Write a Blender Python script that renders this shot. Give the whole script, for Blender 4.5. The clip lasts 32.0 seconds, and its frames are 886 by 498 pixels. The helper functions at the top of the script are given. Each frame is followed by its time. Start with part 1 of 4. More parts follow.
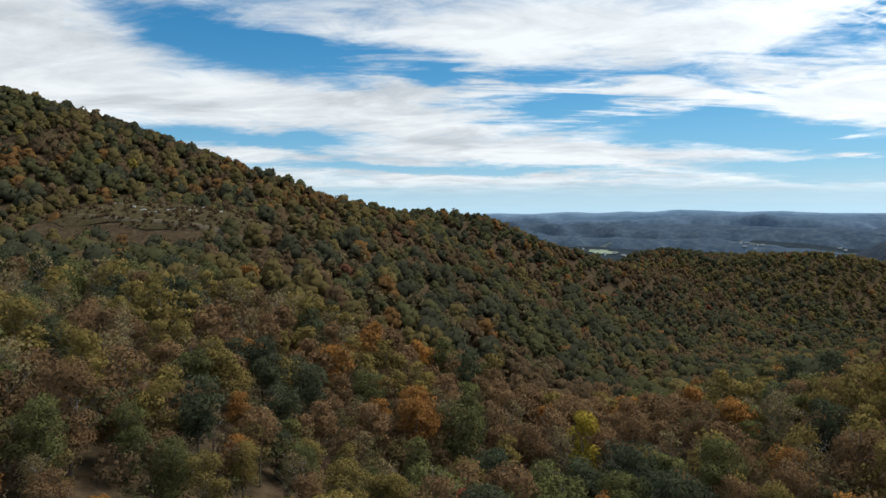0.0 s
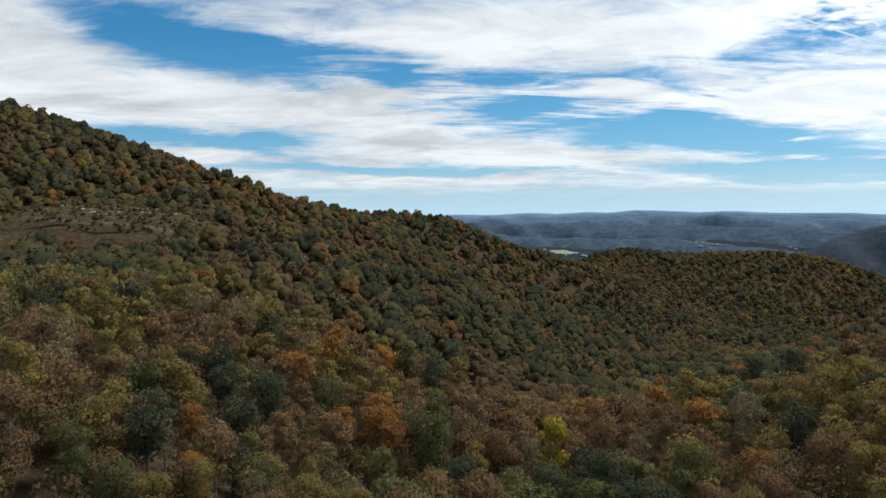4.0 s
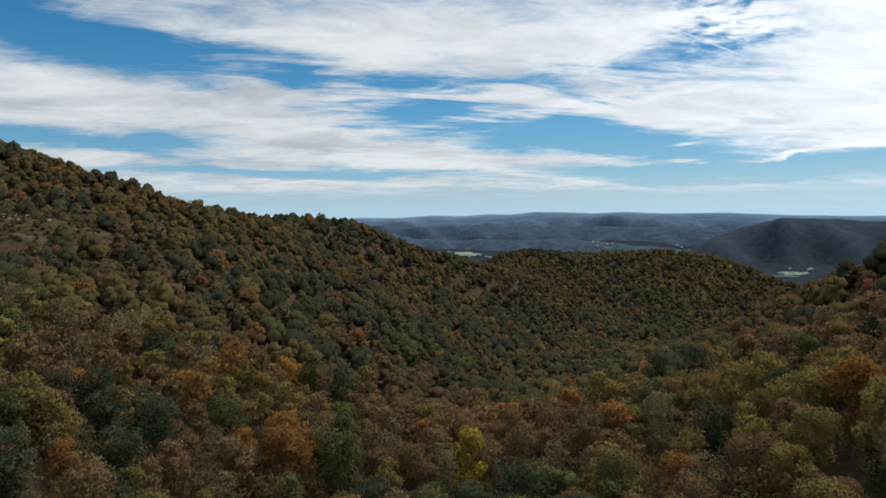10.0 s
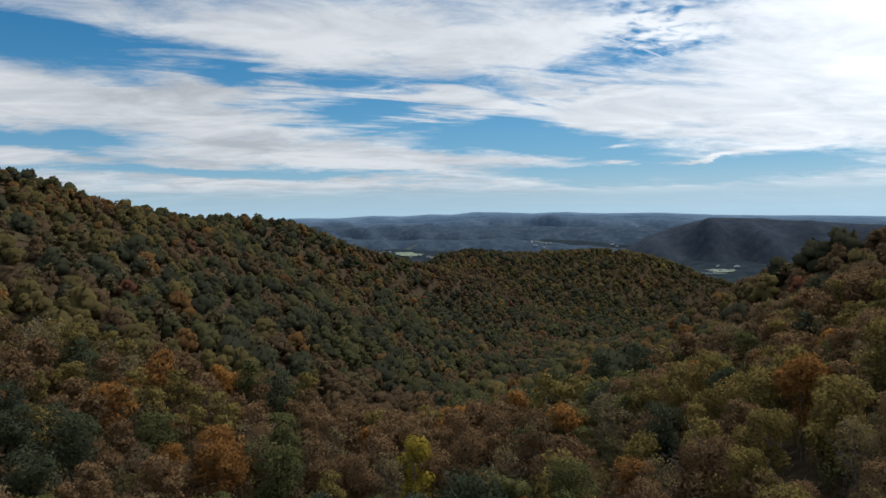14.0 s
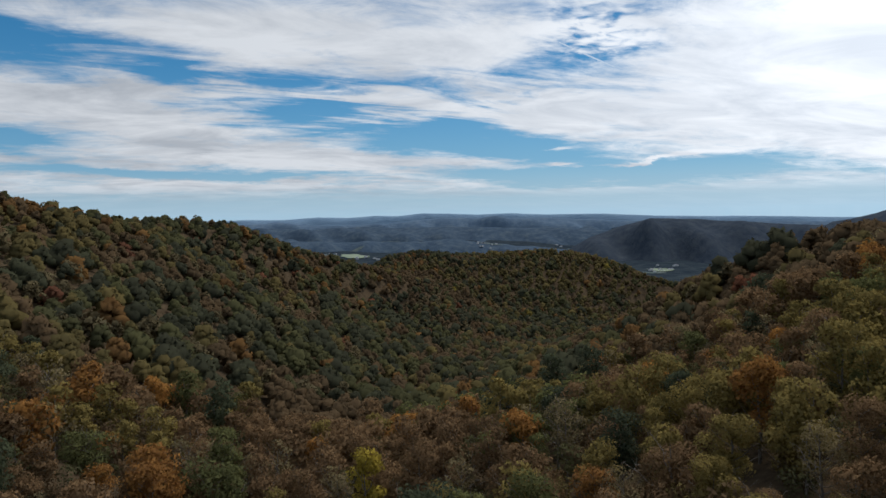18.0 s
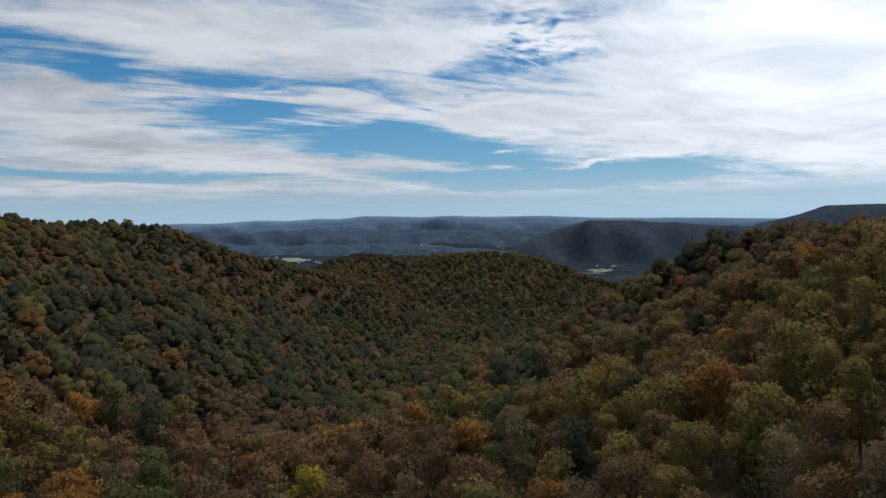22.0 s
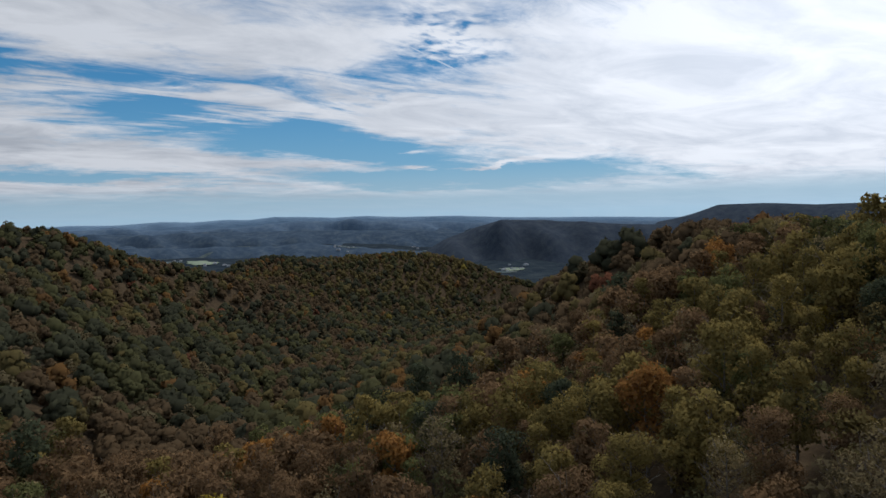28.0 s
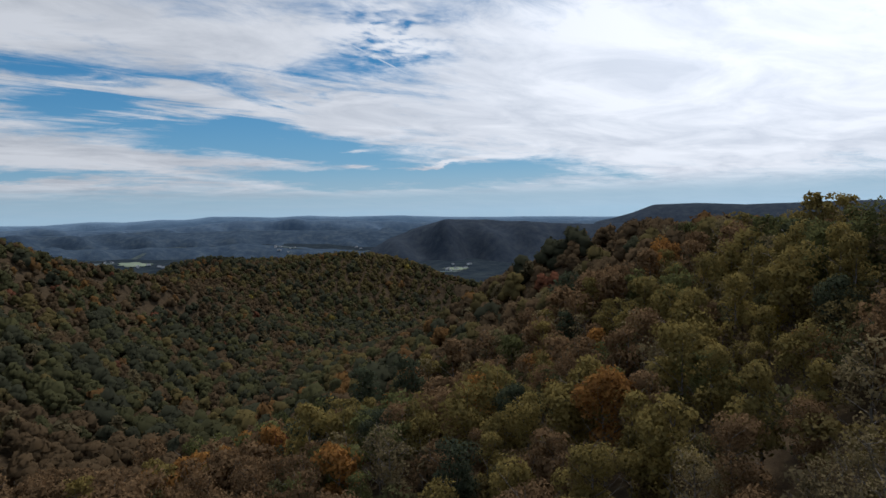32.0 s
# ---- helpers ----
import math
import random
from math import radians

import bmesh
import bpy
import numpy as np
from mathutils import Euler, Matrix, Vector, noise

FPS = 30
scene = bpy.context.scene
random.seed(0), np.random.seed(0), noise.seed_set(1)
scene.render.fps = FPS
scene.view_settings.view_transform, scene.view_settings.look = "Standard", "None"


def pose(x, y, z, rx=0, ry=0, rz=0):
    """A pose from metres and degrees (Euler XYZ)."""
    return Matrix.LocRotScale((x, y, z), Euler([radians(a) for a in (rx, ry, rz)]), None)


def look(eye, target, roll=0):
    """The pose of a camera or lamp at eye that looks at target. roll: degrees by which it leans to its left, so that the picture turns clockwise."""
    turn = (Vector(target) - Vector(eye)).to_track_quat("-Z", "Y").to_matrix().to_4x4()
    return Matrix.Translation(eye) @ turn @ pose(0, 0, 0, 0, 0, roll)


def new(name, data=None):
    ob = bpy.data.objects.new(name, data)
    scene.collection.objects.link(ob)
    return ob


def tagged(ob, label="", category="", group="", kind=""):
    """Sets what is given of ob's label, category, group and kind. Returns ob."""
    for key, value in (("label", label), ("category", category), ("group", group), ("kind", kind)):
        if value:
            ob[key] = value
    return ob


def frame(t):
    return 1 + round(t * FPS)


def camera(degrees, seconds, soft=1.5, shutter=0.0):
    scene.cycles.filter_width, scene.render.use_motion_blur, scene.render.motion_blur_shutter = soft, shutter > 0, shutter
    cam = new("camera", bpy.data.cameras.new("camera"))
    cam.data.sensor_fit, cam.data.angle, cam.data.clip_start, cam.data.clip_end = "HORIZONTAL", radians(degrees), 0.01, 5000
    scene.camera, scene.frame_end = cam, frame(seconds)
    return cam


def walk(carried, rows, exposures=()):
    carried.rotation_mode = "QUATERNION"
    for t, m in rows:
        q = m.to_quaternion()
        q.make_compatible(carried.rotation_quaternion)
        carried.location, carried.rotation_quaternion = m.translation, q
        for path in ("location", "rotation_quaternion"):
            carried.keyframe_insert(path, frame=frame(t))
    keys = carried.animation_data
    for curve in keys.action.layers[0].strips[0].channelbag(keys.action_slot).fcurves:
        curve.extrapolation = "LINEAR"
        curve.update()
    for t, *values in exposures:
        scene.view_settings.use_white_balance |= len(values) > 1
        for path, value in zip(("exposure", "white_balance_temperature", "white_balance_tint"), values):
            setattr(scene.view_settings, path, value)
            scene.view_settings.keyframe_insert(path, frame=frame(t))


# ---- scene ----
import itertools
from mathutils.bvhtree import BVHTree

# ---------------------------------------------------------------- camera and walk
cam = camera(69.0, 32.0)
# seconds, place in metres, yaw to the right, pitch and roll in degrees
ROWS = [
    (0, 0.00, 0.00, 0.00, 0.15, -3.42, -0.18),
    (1, -0.15, 0.96, -0.01, 0.89, -3.42, -0.20),
    (2, -0.29, 2.00, -0.02, 1.65, -3.38, -0.29),
    (3, -0.41, 3.10, -0.03, 2.58, -3.37, -0.29),
    (3.5, -0.46, 3.67, -0.03, 3.04, -3.34, -0.33),
    (5.5, -0.60, 6.07, -0.06, 5.24, -3.28, -0.54),
    (6, -0.63, 6.69, -0.07, 5.86, -3.27, -0.55),
    (7, -0.66, 7.96, -0.08, 7.21, -3.24, -0.63),
    (8, -0.66, 9.25, -0.09, 8.69, -3.21, -0.69),
    (9, -0.64, 10.57, -0.11, 10.42, -3.21, -0.78),
    (10, -0.60, 11.89, -0.12, 12.02, -3.15, -0.90),
    (11, -0.52, 13.22, -0.13, 13.63, -3.16, -0.96),
    (12, -0.43, 14.56, -0.14, 15.05, -3.16, -1.02),
    (13, -0.30, 15.90, -0.15, 16.23, -3.16, -1.02),
    (14, -0.14, 17.23, -0.16, 17.29, -3.22, -0.98),
    (14.5, -0.06, 17.89, -0.16, 17.86, -3.21, -0.99),
    (16.5, 0.37, 20.53, -0.18, 20.19, -3.21, -1.07),
    (17, 0.50, 21.18, -0.18, 20.75, -3.24, -1.01),
    (18, 0.78, 22.47, -0.19, 22.07, -3.18, -1.11),
    (19, 1.09, 23.76, -0.19, 23.25, -3.19, -1.17),
    (20, 1.43, 25.03, -0.20, 24.54, -3.15, -1.20),
    (21, 1.80, 26.29, -0.21, 25.80, -3.15, -1.21),
    (22, 2.21, 27.53, -0.22, 27.15, -3.06, -1.28),
    (23, 2.66, 28.77, -0.24, 28.39, -3.06, -1.33),
    (24, 3.13, 30.00, -0.26, 29.71, -3.05, -1.35),
    (25, 3.65, 31.23, -0.28, 31.04, -3.08, -1.44),
    (25.5, 3.92, 31.84, -0.29, 31.71, -3.09, -1.50),
    (27.5, 5.10, 34.30, -0.35, 34.16, -3.19, -1.52),
    (28, 5.41, 34.92, -0.37, 34.78, -3.23, -1.53),
    (29, 6.07, 36.17, -0.41, 35.96, -3.30, -1.52),
    (30, 6.78, 37.44, -0.47, 37.35, -3.36, -1.63),
    (31, 7.52, 38.73, -0.53, 38.76, -3.35, -1.58),
    (32, 8.29, 40.05, -0.60, 39.82, -3.39, -1.53),
]
walk(cam, [(t, pose(x, y, z, 90 + pitch, -roll, -yaw)) for t, x, y, z, yaw, pitch, roll in ROWS],
     [(0, 0.27, 6500, 10), (6, 0.18, 6500, 10), (9, 0.04, 6500, 10.5), (14, -0.11, 6400, 12), (20, -0.22, 6330, 13), (32, -0.38, 6220, 14.5)])

# ---------------------------------------------------------------- sky, sun
SUN_AZ, SUN_EL = 56, 60
world = bpy.data.worlds.new("autumn_sky")
scene.world = world
world.use_nodes = True


def nodes_of(tree):
    tree.nodes.clear()

    def add(kind, **sets):
        n = tree.nodes.new(kind)
        for k, v in sets.items():
            if k == "op":
                n.operation = v
            elif k == "ins":
                for i, val in v.items():
                    if isinstance(val, bpy.types.NodeSocket):
                        tree.links.new(val, n.inputs[i])
                    else:
                        n.inputs[i].default_value = val
        return n
    return add


def build_world():
    add = nodes_of(world.node_tree)
    tree = world.node_tree

    def m(op, a, b=0.0, c=0.0, clamp=False):
        n = add("ShaderNodeMath", op=op, ins={0: a, 1: b, 2: c})
        n.use_clamp = clamp
        return n.outputs[0]
    sky = add("ShaderNodeTexSky")
    sky.sky_type, sky.sun_disc = "NISHITA", False
    sky.sun_elevation, sky.sun_rotation = radians(SUN_EL), radians(SUN_AZ)
    sky.altitude, sky.air_density, sky.dust_density, sky.ozone_density = 500, 1.0, 0.1, 3.5
    co = add("ShaderNodeTexCoord").outputs["Generated"]
    s = add("ShaderNodeSeparateXYZ", ins={0: co}).outputs
    az = m("MULTIPLY", m("ARCTAN2", s[0], s[1]), 57.29578)
    el = m("MULTIPLY", m("ARCSINE", s[2]), 57.29578)
    # slow wander of the cloud edges, so that no bank keeps a smooth outline
    flat = m("ADD", m("MAXIMUM", s[2], 0.0), 0.10)
    px, py = m("DIVIDE", s[0], flat), m("DIVIDE", s[1], flat)
    plane = add("ShaderNodeCombineXYZ", ins={0: px, 1: py, 2: 0.0}).outputs[0]

    def fbm(scale, detail, rough, warp, sx=1.0, sy=1.0, shift=0.0, turn=0.0):
        mp = add("ShaderNodeMapping", ins={0: plane, 1: (shift, shift * 0.7, shift * 0.3), 2: (0, 0, radians(turn)), 3: (sx, sy, 1)})
        n = add("ShaderNodeTexNoise", ins={"Vector": mp.outputs[0], "Scale": scale, "Detail": detail, "Roughness": rough, "Distortion": warp})
        return n.outputs["Fac"]
    big = fbm(0.55, 7, 0.58, 0.5, 0.8, 1.25, 3.0, 20)
    fine = fbm(3.2, 12, 0.68, 0.6, 0.8, 1.2, 9.0, 20)
    waz = m("ADD", az, m("MULTIPLY", m("SUBTRACT", fbm(0.9, 5, 0.6, 0.3, 1, 1, 21), 0.5), 9.0))
    wel = m("ADD", el, m("MULTIPLY", m("SUBTRACT", fbm(1.1, 5, 0.6, 0.3, 1, 1, 37), 0.5), 2.6))

    def bank(a, e, wa, we, tilt):
        """One soft lens-shaped bank: azimuth, elevation and half widths in degrees, and the slope of its axis."""
        da = m("SUBTRACT", waz, a)
        u = m("DIVIDE", da, wa)
        v = m("DIVIDE", m("SUBTRACT", m("SUBTRACT", wel, e), m("MULTIPLY", da, tilt)), we)
        return m("EXPONENT", m("MULTIPLY", m("ADD", m("MULTIPLY", u, u), m("MULTIPLY", v, v)), -1.0))
    cover = m("ADD", 0.62, m("MULTIPLY", m("SUBTRACT", big, 0.5), 0.9))
    cover = m("ADD", cover, m("MULTIPLY", m("SUBTRACT", fine, 0.5), 1.5))
    # broken, streaky cloud in the middle of the sky
    torn = m("ADD", bank(17.4, 9.4, 23, 3.4, 0.0), m("MULTIPLY", bank(-5.2, 13.0, 21, 2.5, -0.1), 0.7))
    streak = fbm(2.2, 10, 0.62, 1.4, 0.5, 1.5, 71.0, 28)
    cover = m("ADD", cover, m("MULTIPLY", torn, m("SUBTRACT", m("MULTIPLY", m("SUBTRACT", streak, 0.5), 3.0), 0.16)))
    for a, e, wa, we, tilt, amp in WHITE_BANKS:
        cover = m("ADD", cover, m("MULTIPLY", bank(a, e, wa, we, tilt), amp * 0.8))
    for a, e, wa, we, tilt, amp in BLUE_GAPS + THIN_GAPS:
        cover = m("SUBTRACT", cover, m("MULTIPLY", bank(a, e, wa, we, tilt), amp * 0.8))
    # small ripples of cloud in the high gap
    ripple = fbm(11.0, 3, 0.5, 0.4, 1.0, 1.3, 15.0, 40)
    cover = m("ADD", cover, m("MULTIPLY", bank(35.2, 14.9, 6.1, 2.6, 0.0), m("MULTIPLY", m("SUBTRACT", ripple, 0.44), 2.6)))
    # clouds thin out into haze towards the horizon
    low = add("ShaderNodeMapRange", ins={0: el, 1: 0.9, 2: 3.0, 3: 0.0, 4: 1.0})
    low.interpolation_type = "SMOOTHSTEP"
    dens = add("ShaderNodeMapRange", ins={0: cover, 1: 0.08, 2: 1.04, 3: 0.0, 4: 1.0})
    dens.interpolation_type = "SMOOTHSTEP"
    density = m("MULTIPLY", dens.outputs[0], m("ADD", m("MULTIPLY", low.outputs[0], 0.90), 0.10))
    # thick parts are greyer underneath; brightest towards the veiled sun
    shade = add("ShaderNodeMapRange", ins={0: fbm(1.6, 8, 0.6, 0.5, 0.8, 1.2, 55, 20), 1: 0.34, 2: 0.62, 3: 0.70, 4: 1.04})
    da, de = m("DIVIDE", m("SUBTRACT", az, 71.0), 40.0), m("DIVIDE", m("SUBTRACT", el, 14.0), 16.0)
    glow = m("EXPONENT", m("MULTIPLY", m("ADD", m("MULTIPLY", da, da), m("MULTIPLY", de, de)), -1.0))
    bright = m("ADD", m("MULTIPLY", shade.outputs[0], 0.765), m("MULTIPLY", glow, 0.64))
    white = add("ShaderNodeMix")
    white.data_type = "RGBA"
    tree.links.new(shade.outputs[0], white.inputs["Factor"])
    white.inputs["A"].default_value, white.inputs["B"].default_value = (0.69, 0.83, 1.0, 1), (0.91, 0.965, 1.0, 1)
    deep = add("ShaderNodeHueSaturation", ins={"Saturation": 1.38, "Hue": 0.490, "Value": 1.0, "Color": sky.outputs[0]})
    air = add("ShaderNodeBackground", ins={0: deep.outputs[0], 1: SKY_STRENGTH})
    cloud = add("ShaderNodeBackground", ins={0: white.outputs["Result"], 1: bright})
    # pale blue haze over the horizon
    veil = m("MULTIPLY", m("EXPONENT", m("MULTIPLY", m("MAXIMUM", el, 0.0), -0.20)), 0.94)
    lift = add("ShaderNodeMapRange", ins={0: el, 1: 0.0, 2: 4.5, 3: 0.0, 4: 1.0})
    pale = add("ShaderNodeMix")
    pale.data_type = "RGBA"
    tree.links.new(lift.outputs[0], pale.inputs["Factor"])
    pale.inputs["A"].default_value, pale.inputs["B"].default_value = (0.46, 0.72, 0.90, 1), (0.10, 0.41, 0.78, 1)
    haze = add("ShaderNodeBackground", ins={0: pale.outputs["Result"], 1: m("ADD", 0.86, m("MULTIPLY", glow, 0.3))})
    clear = add("ShaderNodeMixShader", ins={0: veil, 1: air.outputs[0], 2: haze.outputs[0]})
    # one straight vapour trail through the high gap
    along, across = m("SUBTRACT", az, 34.7), m("SUBTRACT", m("SUBTRACT", el, 13.05), m("MULTIPLY", m("SUBTRACT", az, 34.7), -0.50))
    trail = m("MULTIPLY", m("LESS_THAN", m("ABSOLUTE", along), 2.3), m("EXPONENT", m("MULTIPLY", m("MULTIPLY", across, across), -160.0)))
    whole = m("MAXIMUM", density, m("MULTIPLY", trail, 0.65))
    mix = add("ShaderNodeMixShader", ins={0: whole, 1: clear.outputs[0], 2: cloud.outputs[0]})
    add("ShaderNodeOutputWorld", ins={0: mix.outputs[0]})


SKY_STRENGTH = 0.080
WHITE_BANKS = [
    (10.4, 4.94, 19.3, 0.87, -0.025, 1.0),
    (1.1, 2.55, 12.6, 0.42, 0.007, 0.9),
    (25.9, 1.82, 7.9, 0.48, 0.0, 0.9),
    (-16.1, 9.21, 15.9, 1.69, -0.013, 1.0),
    (-2.7, 7.93, 9.3, 1.37, -0.108, 0.7),
    (30.1, 8.38, 7.6, 1.46, -0.064, 0.9),
    (5.9, 15.0, 14.0, 1.61, -0.005, 0.8),
    (-32.3, 12.26, 7.0, 4.71, -0.02, 1.0),
    (-17.5, 4.96, 2.7, 0.36, -0.011, 0.8),
    (61.8, 9.8, 19.4, 6.53, -0.003, 1.5),
    (59.1, 1.08, 14.8, 0.71, -0.011, 0.8),
    (24.5, 13.67, 9.2, 2.21, -0.019, 0.5),
    (39.9, 4.24, 4.9, 0.15, 0.067, 1.5),
    (32.8, 4.2, 1.5, 0.15, -0.015, 1.2),
    (32.3, 5.52, 1.5, 0.19, 0.01, 1.0),
]
BLUE_GAPS = [
    (-16.6, 13.79, 8.6, 1.67, -0.116, 1.5),
    (-0.1, 11.6, 2.8, 1.0, -0.081, 0.9),
    (-15.6, 5.98, 8.6, 0.63, -0.041, 1.5),
    (-4.5, 3.88, 7.9, 0.37, -0.008, 1.3),
    (9.3, 8.91, 3.7, 0.82, 0.069, 1.1),
    (10.4, 11.36, 6.0, 0.81, -0.01, 0.55),
    (20.9, 6.82, 4.7, 1.06, 0.112, 1.4),
    (28.1, 5.21, 7.0, 0.73, -0.069, 1.5),
    (33.5, 12.89, 5.2, 1.62, 0.032, 1.0),
    (36.7, 16.36, 3.3, 0.62, 0.002, 0.5),
    (10.0, 15.07, 2.5, 0.69, 0.04, 0.6),
    (29.5, 6.22, 6.0, 0.64, -0.079, 1.3),
    (36.8, 3.3, 6.0, 0.93, -0.016, 1.5),
]
THIN_GAPS = [
    (30.8, 3.27, 5.3, 0.64, -0.009, 1.4),
    (5.8, 3.37, 8.8, 0.28, -0.005, 0.9),
    (10.9, 7.38, 5.1, 0.45, 0.038, 0.5),
    (45.4, 3.25, 7.9, 1.01, 0.004, 1.1),
    (55.6, 2.73, 2.7, 0.45, -0.011, 0.7),
    (67.5, 5.77, 3.9, 0.35, -0.003, 0.35),
    (59.3, 5.63, 3.1, 0.44, -0.007, 0.35),
    (71.8, 1.16, 3.6, 0.51, -0.005, 0.5),
]
build_world()

sun = new("sun", bpy.data.lights.new("sun", "SUN"))
sun.data.energy, sun.data.angle, sun.data.color = 2.6, radians(24), (1.0, 0.95, 0.88)
_a, _e = radians(SUN_AZ), radians(SUN_EL)
sun.matrix_world = look((math.sin(_a) * math.cos(_e) * 300, math.cos(_a) * math.cos(_e) * 300, math.sin(_e) * 300), (0, 0, 0))


# ---------------------------------------------------------------- materials
def material(name, rough=0.9):
    mat = bpy.data.materials.new(name)
    mat.use_nodes = True
    add = nodes_of(mat.node_tree)
    out = add("ShaderNodeOutputMaterial")
    bsdf = add("ShaderNodeBsdfPrincipled", ins={"Roughness": rough})
    bsdf.inputs["Specular IOR Level"].default_value = 0.0
    return mat, add, out, bsdf


def ramp(add, fac, stops):
    r = add("ShaderNodeValToRGB", ins={0: fac})
    el = r.color_ramp.elements
    while len(el) < len(stops):
        el.new(0.5)
    for e, (p, c) in zip(el, stops):
        e.position, e.color = p, (*c, 1)
    return r.outputs[0]


def foliage(name, stops, through_light=0.35, stuff=False):
    """Leaves: three tones from leaf to leaf and from tree to tree, with light coming through them."""
    mat, add, out, bsdf = material(name, 0.75)
    tree = mat.node_tree
    geo = add("ShaderNodeNewGeometry")
    n1 = add("ShaderNodeTexNoise", ins={"Vector": geo.outputs["Position"], "Scale": 0.35, "Detail": 3.0})
    n2 = add("ShaderNodeTexNoise", ins={"Vector": geo.outputs["Position"], "Scale": 2.6, "Detail": 2.0})
    if stuff:
        own = add("ShaderNodeAttribute")
        own.attribute_name = "tint"
        rnd = own.outputs["Fac"]
    else:
        rnd = add("ShaderNodeObjectInfo").outputs["Random"]
    leaf = geo.outputs["Random Per Island"]

    def m(op, a, b):
        return add("ShaderNodeMath", op=op, ins={0: a, 1: b}).outputs[0]
    f = m("ADD", m("MULTIPLY", n1.outputs["Fac"], 0.30 if stuff else 0.40), m("MULTIPLY", rnd, 0.40 if stuff else 0.32))
    f = m("ADD", f, m("MULTIPLY", m("SUBTRACT", n2.outputs["Fac"], 0.5), 0.30 if stuff else 0.36))
    f = m("ADD", f, m("MULTIPLY", m("SUBTRACT", leaf, 0.5), 0.20 if stuff else 0.46))
    col = ramp(add, f, stops)
    tree.links.new(col, bsdf.inputs["Base Color"])
    tr = add("ShaderNodeBsdfTranslucent", ins={0: col})
    mix = add("ShaderNodeMixShader", ins={0: through_light, 1: bsdf.outputs[0], 2: tr.outputs[0]})
    tree.links.new(mix.outputs[0], out.inputs[0])
    return mat


LEAF_TONES = {
    "green": [(0.1, (0.085, 0.091, 0.039)), (0.5, (0.138, 0.142, 0.055)), (0.9, (0.208, 0.204, 0.069))],
    "dark_green": [(0.1, (0.048, 0.058, 0.038)), (0.5, (0.076, 0.089, 0.051)), (0.9, (0.118, 0.130, 0.067))],
    "olive": [(0.1, (0.152, 0.124, 0.045)), (0.5, (0.239, 0.185, 0.062)), (0.9, (0.343, 0.263, 0.079))],
    "brown": [(0.1, (0.131, 0.087, 0.047)), (0.5, (0.210, 0.133, 0.069)), (0.9, (0.298, 0.190, 0.094))],
    "orange": [(0.1, (0.213, 0.108, 0.041)), (0.5, (0.345, 0.173, 0.050)), (0.9, (0.479, 0.248, 0.060))],
    "yellow": [(0.1, (0.246, 0.191, 0.037)), (0.5, (0.385, 0.298, 0.049)), (0.9, (0.512, 0.398, 0.065))],
    "red": [(0.1, (0.190, 0.075, 0.047)), (0.5, (0.314, 0.111, 0.061)), (0.9, (0.414, 0.158, 0.074))],
    "sparse": [(0.1, (0.163, 0.133, 0.073)), (0.5, (0.246, 0.197, 0.100)), (0.9, (0.344, 0.273, 0.127))],
}
LEAF_MAT = {k: foliage(k + "_leaves", v) for k, v in LEAF_TONES.items()}
# Haze of distance put into the leaf colours: drawn to a mean tone, darkened.
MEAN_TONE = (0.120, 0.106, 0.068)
MUTED_WOOD_MAT = {k: foliage("far_" + k + "_leaves", [(p, tuple((0.68 * a + 0.32 * b) * 0.70 for a, b in zip(c, MEAN_TONE))) for p, c in v], 0.3, True) for k, v in LEAF_TONES.items()}


def bark():
    mat, add, out, bsdf = material("grey_bark", 0.95)
    geo = add("ShaderNodeNewGeometry")
    mp = add("ShaderNodeMapping", ins={0: geo.outputs["Position"], 3: (3, 3, 0.6)})
    n = add("ShaderNodeTexNoise", ins={"Vector": mp.outputs[0], "Scale": 3.0, "Detail": 5.0})
    col = ramp(add, n.outputs["Fac"], [(0.3, (0.085, 0.074, 0.062)), (0.52, (0.175, 0.158, 0.136)), (0.72, (0.32, 0.298, 0.268))])
    bump = add("ShaderNodeBump", ins={"Height": n.outputs["Fac"], "Strength": 0.5, "Distance": 0.05})
    mat.node_tree.links.new(col, bsdf.inputs["Base Color"])
    mat.node_tree.links.new(bump.outputs[0], bsdf.inputs["Normal"])
    mat.node_tree.links.new(bsdf.outputs[0], out.inputs[0])
    return mat


BARK = bark()


def ground_material(name, stops, scale, detail=8.0, rough=0.95):
    mat, add, out, bsdf = material(name, rough)
    geo = add("ShaderNodeNewGeometry")
    n = add("ShaderNodeTexNoise", ins={"Vector": geo.outputs["Position"], "Scale": scale, "Detail": detail, "Roughness": 0.65})
    col = ramp(add, n.outputs["Fac"], stops)
    bump = add("ShaderNodeBump", ins={"Height": n.outputs["Fac"], "Strength": 0.6, "Distance": 0.3 / scale})
    mat.node_tree.links.new(col, bsdf.inputs["Base Color"])
    mat.node_tree.links.new(bump.outputs[0], bsdf.inputs["Normal"])
    mat.node_tree.links.new(bsdf.outputs[0], out.inputs[0])
    return mat


LITTER = ground_material("leaf_litter", [(0.3, (0.042, 0.032, 0.021)), (0.5, (0.078, 0.057, 0.035)), (0.7, (0.120, 0.088, 0.052))], 0.4)
# valley woods with the haze of distance put into their slate blue colour
HAZE_WOODS = ground_material("hazed_valley_woods", [(0.36, (0.019, 0.028, 0.039)), (0.5, (0.030, 0.042, 0.052)), (0.64, (0.046, 0.060, 0.066))], 0.02, 12.0)

